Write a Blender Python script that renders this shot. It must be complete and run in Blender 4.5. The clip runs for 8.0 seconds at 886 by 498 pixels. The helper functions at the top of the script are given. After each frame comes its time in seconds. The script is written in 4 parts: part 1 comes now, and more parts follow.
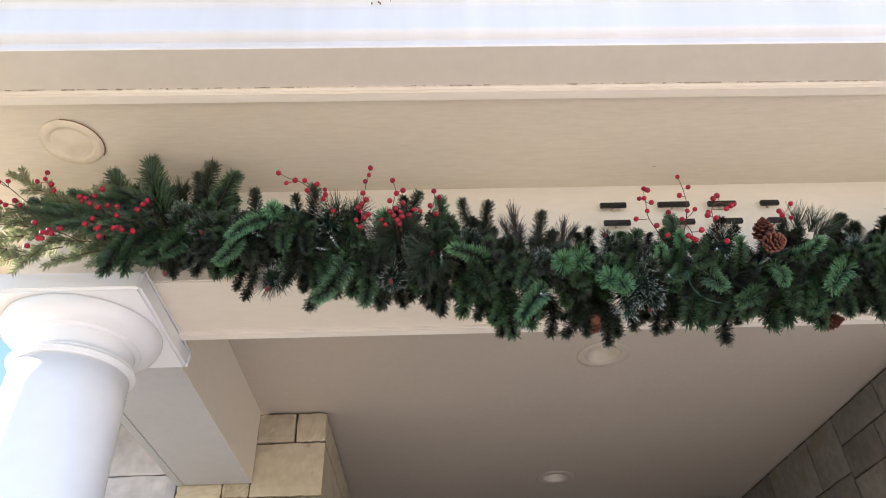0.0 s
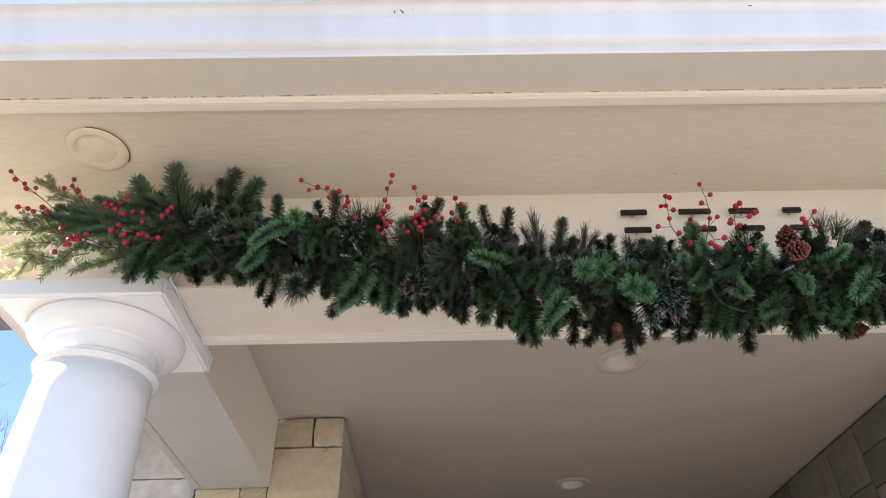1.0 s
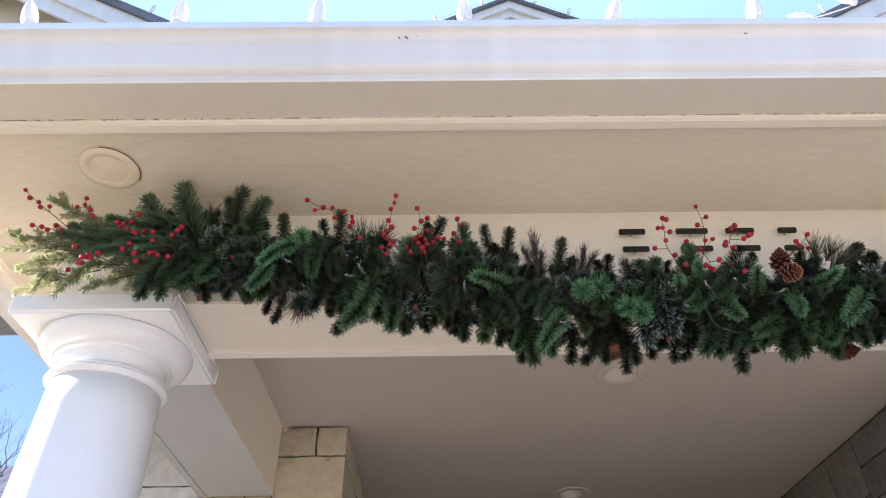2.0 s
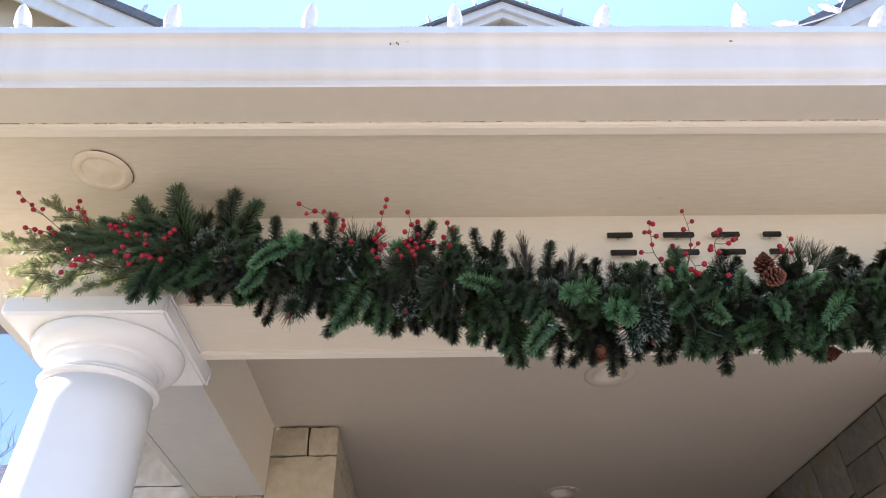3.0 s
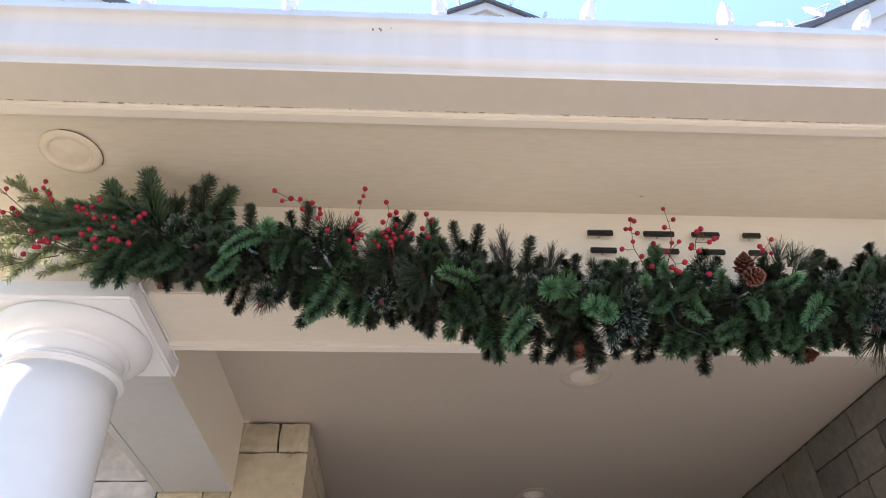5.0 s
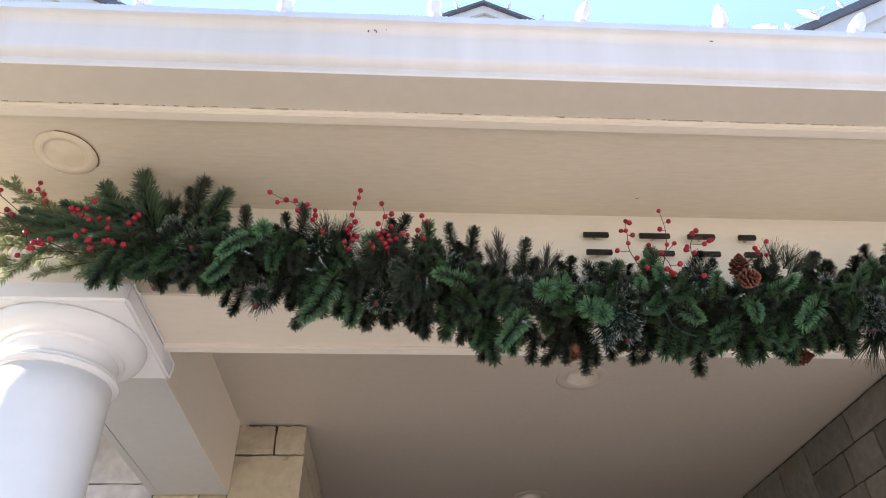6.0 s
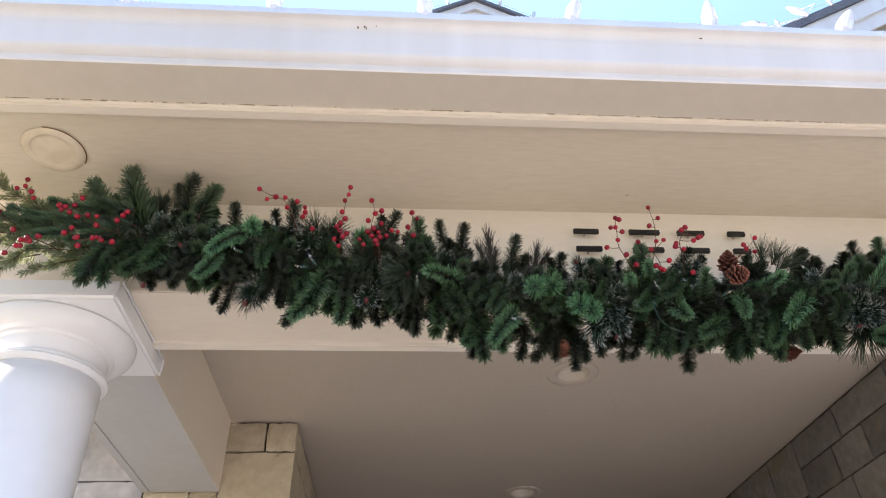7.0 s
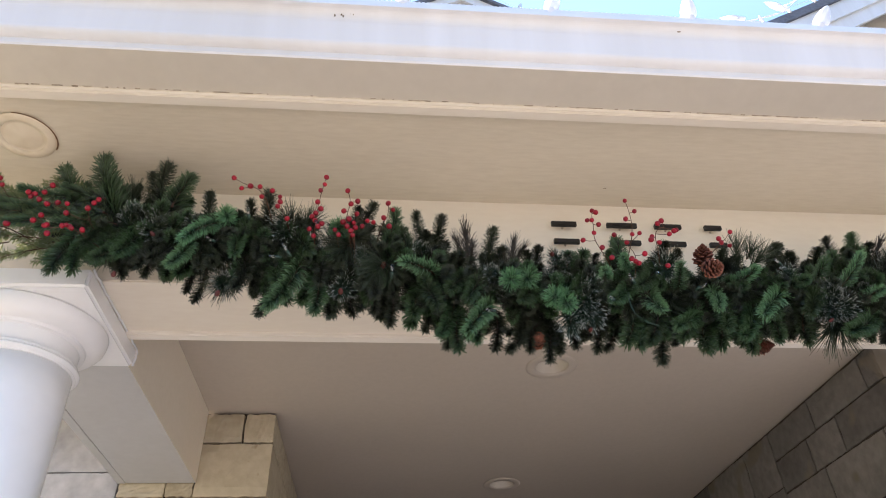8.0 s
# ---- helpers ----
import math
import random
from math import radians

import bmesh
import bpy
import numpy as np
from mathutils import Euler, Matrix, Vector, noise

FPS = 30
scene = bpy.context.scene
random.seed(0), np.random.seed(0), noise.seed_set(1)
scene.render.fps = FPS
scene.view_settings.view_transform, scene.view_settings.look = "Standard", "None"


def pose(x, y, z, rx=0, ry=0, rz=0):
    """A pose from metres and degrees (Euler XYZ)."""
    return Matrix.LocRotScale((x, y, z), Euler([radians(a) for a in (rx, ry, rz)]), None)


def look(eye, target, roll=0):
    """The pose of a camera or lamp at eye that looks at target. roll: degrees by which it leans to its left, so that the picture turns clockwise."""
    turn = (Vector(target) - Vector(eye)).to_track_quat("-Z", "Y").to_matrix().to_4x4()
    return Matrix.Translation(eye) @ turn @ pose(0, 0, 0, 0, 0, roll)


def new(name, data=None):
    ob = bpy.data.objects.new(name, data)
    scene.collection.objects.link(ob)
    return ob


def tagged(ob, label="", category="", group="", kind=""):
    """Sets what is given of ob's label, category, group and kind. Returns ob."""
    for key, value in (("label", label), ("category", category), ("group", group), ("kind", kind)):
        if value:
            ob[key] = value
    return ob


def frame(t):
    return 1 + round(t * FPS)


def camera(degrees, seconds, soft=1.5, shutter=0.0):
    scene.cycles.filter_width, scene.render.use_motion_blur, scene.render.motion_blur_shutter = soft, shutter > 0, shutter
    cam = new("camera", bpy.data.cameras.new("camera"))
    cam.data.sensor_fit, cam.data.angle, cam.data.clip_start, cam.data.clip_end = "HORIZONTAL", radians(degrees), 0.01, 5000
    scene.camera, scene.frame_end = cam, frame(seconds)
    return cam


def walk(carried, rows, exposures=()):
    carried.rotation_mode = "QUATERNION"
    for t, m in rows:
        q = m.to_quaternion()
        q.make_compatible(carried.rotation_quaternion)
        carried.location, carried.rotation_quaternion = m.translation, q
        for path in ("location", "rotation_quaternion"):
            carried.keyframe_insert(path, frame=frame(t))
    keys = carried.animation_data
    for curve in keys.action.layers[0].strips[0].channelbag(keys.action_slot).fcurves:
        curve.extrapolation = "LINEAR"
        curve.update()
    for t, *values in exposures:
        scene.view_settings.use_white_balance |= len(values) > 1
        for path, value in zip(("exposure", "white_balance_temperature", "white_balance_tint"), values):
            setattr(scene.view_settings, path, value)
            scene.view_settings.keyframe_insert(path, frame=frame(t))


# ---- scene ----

# ================= camera and walk =================
cam = camera(65.0, 8.0, soft=1.0)
PATH = [
    (0.0, 0.0000, -1.3387, 1.5000, -2.442, 37.280, 2.610),
    (0.5, -0.0136, -1.3353, 1.4994, -1.726, 37.506, 2.394),
    (1.0, -0.0193, -1.3460, 1.5022, -1.161, 37.672, 1.675),
    (1.5, -0.0186, -1.3734, 1.5061, -0.759, 38.038, 1.126),
    (3.0, -0.0093, -1.4220, 1.5012, -1.520, 37.866, 1.405),
    (3.5, -0.0070, -1.4143, 1.4997, -2.847, 37.978, 1.706),
    (4.0, -0.0055, -1.4006, 1.5004, -3.111, 38.053, 1.227),
    (4.5, -0.0120, -1.3875, 1.5025, -3.663, 37.953, 1.370),
    (6.0, -0.0036, -1.3815, 1.5002, -4.057, 38.247, 1.468),
    (6.5, -0.0022, -1.3792, 1.4979, -4.608, 38.329, 1.909),
    (7.0, 0.0001, -1.3830, 1.5010, -4.893, 37.910, 2.042),
    (7.5, 0.0135, -1.3795, 1.5016, -5.078, 37.299, 2.147),
    (8.0, 0.0217, -1.3777, 1.5029, -6.352, 37.235, 2.432),
]


def held(x, y, z, yaw, pitch, roll):
    """A camera pose: turned by yaw, raised by pitch, leaning to its right by roll."""
    return pose(x, y, z, 0, 0, yaw) @ pose(0, 0, 0, 90 + pitch) @ pose(0, 0, 0, 0, 0, -roll)


walk(cam, [(t, held(*row)) for t, *row in PATH], exposures=[(0.0, 2.19, 5830, 23.5), (0.5, 2.17, 5830, 23.5), (1.0, 1.98, 5820, 24), (1.5, 1.85, 5820, 25), (3.0, 1.90, 5820, 25), (4.5, 1.90, 5860, 25), (8.0, 1.92, 5950, 25)])

# ================= sky and sun =================
SUN_FROM = Vector((-0.980, 0.199, 0.0)).normalized()   # the sun stands behind the house, far to the side
SUN_UP = 23.0
world = bpy.data.worlds.new("sky")
scene.world = world
world.use_nodes = True
wn = world.node_tree.nodes
sky = wn.new("ShaderNodeTexSky")
sky.sky_type, sky.sun_disc = "NISHITA", False
sky.sun_elevation = radians(SUN_UP)
sky.sun_rotation = math.atan2(SUN_FROM.x, SUN_FROM.y)
sky.air_density, sky.dust_density, sky.ozone_density = 1.0, 0.0, 1.2
haze = wn.new("ShaderNodeMix")          # a thin bright haze over the whole sky
haze.data_type, haze.blend_type = "RGBA", "ADD"
haze.inputs["Factor"].default_value = 1.0
co = wn.new("ShaderNodeTexCoord")
up = wn.new("ShaderNodeSeparateXYZ")
rise = wn.new("ShaderNodeMapRange")     # thinner towards the horizon
rise.inputs["From Min"].default_value, rise.inputs["From Max"].default_value = 0.47, 0.85
rise.inputs["To Min"].default_value, rise.inputs["To Max"].default_value = 0.12, 1.05
tint = wn.new("ShaderNodeMix")
tint.data_type, tint.blend_type = "RGBA", "MULTIPLY"
tint.inputs["Factor"].default_value = 1.0
tint.inputs[6].default_value = (2.75, 4.5, 6.2, 1)
for a, b in ((co.outputs["Generated"], up.inputs[0]), (up.outputs["Z"], rise.inputs["Value"]), (rise.outputs[0], tint.inputs[7]), (tint.outputs[2], haze.inputs[7])):
    world.node_tree.links.new(a, b)
world.node_tree.links.new(sky.outputs[0], haze.inputs[6])
world.node_tree.links.new(haze.outputs[2], wn["Background"].inputs["Color"])
wn["Background"].inputs["Strength"].default_value = 0.054
lamp = bpy.data.lights.new("sun", "SUN")
lamp.energy, lamp.angle, lamp.color = 5.0, radians(0.53), (1.0, 0.90, 0.76)
sun = new("sun", lamp)
sun_dir = SUN_FROM * math.cos(radians(SUN_UP)) + Vector((0, 0, math.sin(radians(SUN_UP))))
sun.matrix_world = look(sun_dir * 50, (0, 0, 0))

# ================= materials =================


def surf(name, low, high, rough=0.5, grain=40.0, patch=3.0, bump=0.2, depth=0.002, stretch=(1, 1, 1), metal=0.0,
         by_object=0.0, spec=0.5, speck=None, coat=0.0):
    """A painted or mineral surface: colour runs from low to high over two sizes of noise, with relief of the fine one."""
    m = bpy.data.materials.new(name)
    m.use_nodes = True
    nt = m.node_tree
    n, l = nt.nodes, nt.links
    b = n["Principled BSDF"]
    co = n.new("ShaderNodeTexCoord")
    mp = n.new("ShaderNodeMapping")
    mp.inputs["Scale"].default_value = stretch
    info = n.new("ShaderNodeObjectInfo")
    l.new(co.outputs["Object"], mp.inputs["Vector"])
    off = n.new("ShaderNodeVectorMath")
    off.operation = "ADD"
    sc = n.new("ShaderNodeMath")
    sc.operation = "MULTIPLY"
    sc.inputs[1].default_value = 37.0 if by_object else 0.0
    l.new(info.outputs["Random"], sc.inputs[0])
    l.new(mp.outputs[0], off.inputs[0])
    l.new(sc.outputs[0], off.inputs[1])
    fine, big = n.new("ShaderNodeTexNoise"), n.new("ShaderNodeTexNoise")
    for t, s, d in ((fine, grain, 6.0), (big, patch, 3.0)):
        t.inputs["Scale"].default_value, t.inputs["Detail"].default_value = s, d
        l.new(off.outputs[0], t.inputs["Vector"])
    add = n.new("ShaderNodeMath")
    add.operation = "MULTIPLY_ADD"
    add.inputs[1].default_value = 0.45
    l.new(fine.outputs["Fac"], add.inputs[0])
    half = n.new("ShaderNodeMath")
    half.operation = "MULTIPLY"
    half.inputs[1].default_value = 0.55
    l.new(big.outputs["Fac"], half.inputs[0])
    l.new(half.outputs[0], add.inputs[2])
    ramp = n.new("ShaderNodeValToRGB")
    ramp.color_ramp.elements[0].position, ramp.color_ramp.elements[1].position = 0.33, 0.67
    ramp.color_ramp.elements[0].color, ramp.color_ramp.elements[1].color = (*low, 1), (*high, 1)
    l.new(add.outputs[0], ramp.inputs["Fac"])
    out = ramp.outputs["Color"]
    if by_object:
        hsv = n.new("ShaderNodeHueSaturation")
        rng = n.new("ShaderNodeMapRange")
        rng.inputs["To Min"].default_value, rng.inputs["To Max"].default_value = 1 - by_object, 1 + by_object
        l.new(info.outputs["Random"], rng.inputs["Value"])
        l.new(rng.outputs[0], hsv.inputs["Value"])
        l.new(out, hsv.inputs["Color"])
        out = hsv.outputs["Color"]
    if speck:
        vo = n.new("ShaderNodeTexNoise")
        vo.inputs["Scale"].default_value, vo.inputs["Detail"].default_value = speck[0], 2.0
        l.new(co.outputs["Object"], vo.inputs["Vector"])
        cut = n.new("ShaderNodeMapRange")
        cut.inputs["From Min"].default_value, cut.inputs["From Max"].default_value = speck[1], speck[1] + 0.06
        l.new(vo.outputs["Fac"], cut.inputs["Value"])
        mix = n.new("ShaderNodeMix")
        mix.data_type = "RGBA"
        l.new(cut.outputs[0], mix.inputs["Factor"])
        l.new(out, mix.inputs[6])
        mix.inputs[7].default_value = (*speck[2], 1)
        out = mix.outputs[2]
    l.new(out, b.inputs["Base Color"])
    b.inputs["Roughness"].default_value, b.inputs["Metallic"].default_value = rough, metal
    b.inputs["Specular IOR Level"].default_value = spec
    b.inputs["Coat Weight"].default_value = coat
    if bump:
        bp = n.new("ShaderNodeBump")
        bp.inputs["Strength"].default_value, bp.inputs["Distance"].default_value = bump, depth
        l.new(fine.outputs["Fac"], bp.inputs["Height"])
        l.new(bp.outputs[0], b.inputs["Normal"])
    return m


def leafy(name, base, tip, rough=0.5, through_light=0.25, vary=0.25, tip_from=0.55, glow=None):
    """Needles: the colour runs from base to tip along each one; some light goes through."""
    m = bpy.data.materials.new(name)
    m.use_nodes = True
    n, l = m.node_tree.nodes, m.node_tree.links
    b = n["Principled BSDF"]
    at = n.new("ShaderNodeAttribute")
    at.attribute_name = "along"
    rng = n.new("ShaderNodeMapRange")
    rng.inputs["From Min"].default_value = tip_from
    l.new(at.outputs["Fac"], rng.inputs["Value"])
    mix = n.new("ShaderNodeMix")
    mix.data_type = "RGBA"
    mix.inputs[6].default_value, mix.inputs[7].default_value = (*base, 1), (*tip, 1)
    l.new(rng.outputs[0], mix.inputs["Factor"])
    info = n.new("ShaderNodeObjectInfo")
    isl = n.new("ShaderNodeNewGeometry")
    both = n.new("ShaderNodeMath")
    both.operation = "MULTIPLY_ADD"
    both.inputs[1].default_value = 0.4
    l.new(isl.outputs["Random Per Island"], both.inputs[0])
    l.new(info.outputs["Random"], both.inputs[2])
    val = n.new("ShaderNodeMapRange")
    val.inputs["From Max"].default_value = 1.4
    val.inputs["To Min"].default_value, val.inputs["To Max"].default_value = 1 - vary, 1 + vary
    l.new(both.outputs[0], val.inputs["Value"])
    hue = n.new("ShaderNodeMapRange")
    hue.inputs["To Min"].default_value, hue.inputs["To Max"].default_value = 0.475, 0.508
    l.new(info.outputs["Random"], hue.inputs["Value"])
    hsv = n.new("ShaderNodeHueSaturation")
    l.new(val.outputs[0], hsv.inputs["Value"])
    l.new(hue.outputs[0], hsv.inputs["Hue"])
    l.new(mix.outputs[2], hsv.inputs["Color"])
    l.new(hsv.outputs[0], b.inputs["Base Color"])
    b.inputs["Roughness"].default_value = rough
    tr = n.new("ShaderNodeBsdfTranslucent")
    if glow:
        tr.inputs["Color"].default_value = (*glow, 1)
    else:
        l.new(hsv.outputs[0], tr.inputs["Color"])
    ms = n.new("ShaderNodeMixShader")
    ms.inputs[0].default_value = through_light
    l.new(b.outputs[0], ms.inputs[1])
    l.new(tr.outputs[0], ms.inputs[2])
    l.new(ms.outputs[0], n["Material Output"].inputs["Surface"])
    return m


CREAM = surf("cream_paint", (0.74, 0.665, 0.545), (0.80, 0.735, 0.615), 0.55, 60, 2.5, 0.25, 0.0015, (0.35, 1, 1))
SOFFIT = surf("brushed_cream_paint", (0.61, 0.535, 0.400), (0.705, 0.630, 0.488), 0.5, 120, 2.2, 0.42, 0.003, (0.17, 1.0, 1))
TRIM = surf("white_cream_paint", (0.77, 0.72, 0.62), (0.83, 0.78, 0.69), 0.45, 30, 4, 0.15, 0.001, (0.4, 1, 1))
AGED = surf("aged_cream_paint", (0.66, 0.56, 0.40), (0.76, 0.67, 0.51), 0.5, 30, 12, 0.2, 0.001)
# warm bounce light on the beam's inner face is put into this tan
TAN = surf("bounce_lit_tan_paint", (0.82, 0.74, 0.595), (0.87, 0.79, 0.65), 0.55, 50, 2, 0.15, 0.001)
# shade under the side beam is put into this grey
SHADE_GREY = surf("shade_grey_beam_paint", (0.46, 0.462, 0.465), (0.51, 0.512, 0.515), 0.5, 40, 3, 0.1, 0.001)
# cream paint darkened: the porch's shade is put into this colour
CEILING = surf("shade_toned_ceiling_paint", (0.490, 0.432, 0.357), (0.537, 0.474, 0.394), 0.6, 50, 1.5, 0.1, 0.001)
GUTTER = surf("white_gutter_enamel", (0.69, 0.68, 0.665), (0.80, 0.80, 0.805), 0.28, 7, 1.6, 0.05, 0.001, (2.0, 0.4, 0.08))
# gutter enamel toned down: shade and warm bounce put into the colour
UNDERSIDE = surf("bounce_tinted_gutter_enamel", (0.605, 0.552, 0.455), (0.66, 0.605, 0.503), 0.4, 30, 2.0, 0.08, 0.001)
COLUMN = surf("white_column_paint", (0.88, 0.88, 0.875), (0.92, 0.92, 0.915), 0.35, 25, 3, 0.08, 0.001, coat=0.5)
CRACK = surf("dark_gap", (0.13, 0.09, 0.05), (0.30, 0.22, 0.14), 0.9, 80, 20, 0, 0)
RUST = surf("rusty_gap", (0.09, 0.045, 0.02), (0.34, 0.19, 0.08), 0.9, 90, 30, 0, 0)
CAULK_CRACK = surf("open_caulk", (0.20, 0.155, 0.105), (0.62, 0.54, 0.42), 0.9, 120, 45, 0, 0)
STONE = surf("limestone", (0.41, 0.348, 0.233), (0.56, 0.499, 0.356), 0.85, 28, 5, 0.5, 0.005, by_object=0.12,
             speck=(14, 0.68, (0.30, 0.22, 0.13)))
# grey-brown stone, darkened further: the wall's deep shade is in the colour
STONE_GREY = surf("shade_darkened_grey_limestone", (0.128, 0.120, 0.108), (0.222, 0.210, 0.190), 0.85, 28, 4, 0.7, 0.006, by_object=0.22,
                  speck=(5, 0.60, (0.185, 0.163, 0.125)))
STONE_PALE = surf("pale_limestone", (0.30, 0.30, 0.298), (0.47, 0.47, 0.465), 0.85, 24, 6, 0.7, 0.006, by_object=0.12,
                  speck=(9, 0.72, (0.30, 0.26, 0.20)))
MORTAR = surf("dark_mortar", (0.028, 0.024, 0.020), (0.075, 0.064, 0.052), 0.95, 60, 8, 0.6, 0.004)
BLACK = surf("black_metal", (0.010, 0.009, 0.009), (0.022, 0.020, 0.018), 0.4, 90, 10, 0.1, 0.0005, metal=0.3)
STEEL = surf("brushed_steel", (0.45, 0.40, 0.33), (0.60, 0.55, 0.47), 0.35, 90, 10, 0, 0, metal=1.0)
SHINGLE = surf("slate_shingle", (0.09, 0.10, 0.125), (0.20, 0.215, 0.26), 0.9, 30, 4, 0.6, 0.01)
STUCCO = surf("beige_siding", (0.62, 0.57, 0.49), (0.70, 0.65, 0.57), 0.8, 40, 2, 0.3, 0.004)
DOORWOOD = surf("dark_stained_wood", (0.018, 0.010, 0.006), (0.05, 0.03, 0.018), 0.5, 30, 4, 0.3, 0.002, (8, 8, 0.6))
CONCRETE = surf("pale_concrete", (0.44, 0.385, 0.315), (0.57, 0.505, 0.42), 0.9, 25, 0.8, 0.4, 0.004)
PORCH_STONE = surf("grey_porch_stone", (0.115, 0.110, 0.102), (0.175, 0.168, 0.155), 0.8, 25, 3, 0.4, 0.004)
LAWN = surf("winter_lawn", (0.16, 0.14, 0.07), (0.27, 0.23, 0.12), 0.95, 60, 0.4, 0.6, 0.02)
BARK = surf("grey_bark", (0.13, 0.125, 0.12), (0.24, 0.23, 0.225), 0.9, 40, 4, 0.5, 0.01)
TWIG = surf("brown_twig", (0.05, 0.022, 0.012), (0.13, 0.06, 0.03), 0.7, 90, 20, 0.3, 0.001)
BERRY = surf("red_berry", (0.17, 0.004, 0.011), (0.36, 0.010, 0.024), 0.34, 60, 20, 0.05, 0.0004, by_object=0.25, spec=0.35)
CONE = surf("pine_cone_scale", (0.024, 0.006, 0.003), (0.130, 0.034, 0.016), 0.65, 70, 25, 0.3, 0.001)
CONE_TIP = surf("pine_cone_scale_end", (0.10, 0.028, 0.013), (0.30, 0.100, 0.046), 0.6, 70, 25, 0.3, 0.001)
BUD = surf("red_brown_bud", (0.060, 0.010, 0.008), (0.130, 0.026, 0.018), 0.6, 90, 30, 0.3, 0.001)
CORD = surf("green_cord", (0.010, 0.03, 0.018), (0.02, 0.05, 0.03), 0.4, 60, 10, 0, 0)
WHITE_PLASTIC = surf("white_plastic", (0.74, 0.74, 0.74), (0.82, 0.82, 0.82), 0.4, 40, 8, 0, 0)
LENS = surf("frosted_lamp_lens", (0.58, 0.53, 0.45), (0.65, 0.60, 0.51), 0.5, 40, 8, 0, 0)
# needle bases near black: shade between needles put into the colour
SPRUCE = leafy("spruce_needles", (0.006, 0.013, 0.006), (0.088, 0.160, 0.069), 0.36, 0.14, 0.5, 0.15)
PALE = leafy("pale_spruce_needles", (0.011, 0.031, 0.017), (0.200, 0.405, 0.190), 0.36, 0.16, 0.38, 0.15)
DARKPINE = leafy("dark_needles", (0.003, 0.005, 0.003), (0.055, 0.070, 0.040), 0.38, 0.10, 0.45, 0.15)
FROSTED = leafy("frosted_needles", (0.016, 0.036, 0.020), (0.60, 0.63, 0.56), 0.5, 0.12, 0.4, 0.76)
LONGPINE = leafy("long_pine_needles", (0.024, 0.038, 0.018), (0.066, 0.084, 0.044), 0.5, 0.15, 0.35, 0.3)
BROWNPINE = leafy("brownish_long_needles", (0.020, 0.017, 0.011), (0.078, 0.062, 0.045), 0.5, 0.15, 0.4, 0.2)
FIR = leafy("fir_needles", (0.010, 0.024, 0.013), (0.058, 0.118, 0.060), 0.45, 0.40, 0.35, 0.2, (0.56, 0.60, 0.27))


def clear_glass(name, tint, rough=0.05, through_light=0.55):
    m = bpy.data.materials.new(name)
    m.use_nodes = True
    b = m.node_tree.nodes["Principled BSDF"]
    b.inputs["Base Color"].default_value = (*tint, 1)
    b.inputs["Roughness"].default_value = rough
    b.inputs["Transmission Weight"].default_value = through_light
    b.inputs["IOR"].default_value = 1.45
    return m


BULB_GLASS = clear_glass("pearly_bulb_glass", (0.95, 0.95, 0.95), 0.35)
MINI_GLASS = clear_glass("mini_bulb_glass", (0.95, 0.97, 1.0), 0.05, 0.95)

# ================= mesh helpers =================


def mesh_of(name, verts, faces, material, smooth=False):
    me = bpy.data.meshes.new(name)
    me.from_pydata([tuple(v) for v in verts], [], faces)
    me.materials.append(material)
    if smooth:
        me.polygons.foreach_set("use_smooth", [True] * len(me.polygons))
    me.update()
    return me


def bm_mesh(name, bm, material, smooth=False):
    bmesh.ops.recalc_face_normals(bm, faces=bm.faces)
    me = bpy.data.meshes.new(name)
    bm.to_mesh(me)
    bm.free()
    me.materials.append(material)
    if smooth:
        me.polygons.foreach_set("use_smooth", [True] * len(me.polygons))
    return me


def part(name, data, parent=None, label="", m=None):
    ob = new(name, data)
    if parent:
        ob.parent = parent
    if m is not None:
        ob.matrix_basis = m
    return tagged(ob, label)


def thing(name, label, category, group="", kind="", data=None, m=None):
    ob = new(name, data)
    if m is not None:
        ob.matrix_basis = m
    return tagged(ob, label, category, group, kind)


def box(x0, x1, y0, y1, z0, z1, bevel=0.0, segments=2):
    bm = bmesh.new()
    bmesh.ops.create_cube(bm, size=1)
    for v in bm.verts:
        v.co = Vector(((x0 + x1) / 2 + v.co.x * (x1 - x0), (y0 + y1) / 2 + v.co.y * (y1 - y0), (z0 + z1) / 2 + v.co.z * (z1 - z0)))
    if bevel:
        bmesh.ops.bevel(bm, geom=list(bm.edges), offset=bevel, segments=segments, affect="EDGES")
    return bm


def lathe(profile, steps=48, closed=True):
    """A body of revolution round z from (radius, height) pairs."""
    bm = bmesh.new()
    rings = []
    for r, z in profile:
        rings.append([bm.verts.new((r * math.cos(2 * math.pi * i / steps), r * math.sin(2 * math.pi * i / steps), z)) for i in range(steps)])
    for a, b in zip(rings, rings[1:]):
        for i in range(steps):
            j = (i + 1) % steps
            bm.faces.new((a[i], a[j], b[j], b[i]))
    if closed:
        bm.faces.new(rings[0][::-1])
        bm.faces.new(rings[-1])
    return bm


def sweep(profile, x0, x1, cuts=1, close=True):
    """A section of (y, z) pairs drawn along x."""
    bm = bmesh.new()
    rows = []
    for i in range(cuts + 1):
        x = x0 + (x1 - x0) * i / cuts
        rows.append([bm.verts.new((x, y, z)) for y, z in profile])
    n = len(profile)
    for a, b in zip(rows, rows[1:]):
        for i in range(n if close else n - 1):
            j = (i + 1) % n
            bm.faces.new((a[i], a[j], b[j], b[i]))
    if close:
        bm.faces.new(rows[0])
        bm.faces.new(rows[-1][::-1])
    return bm


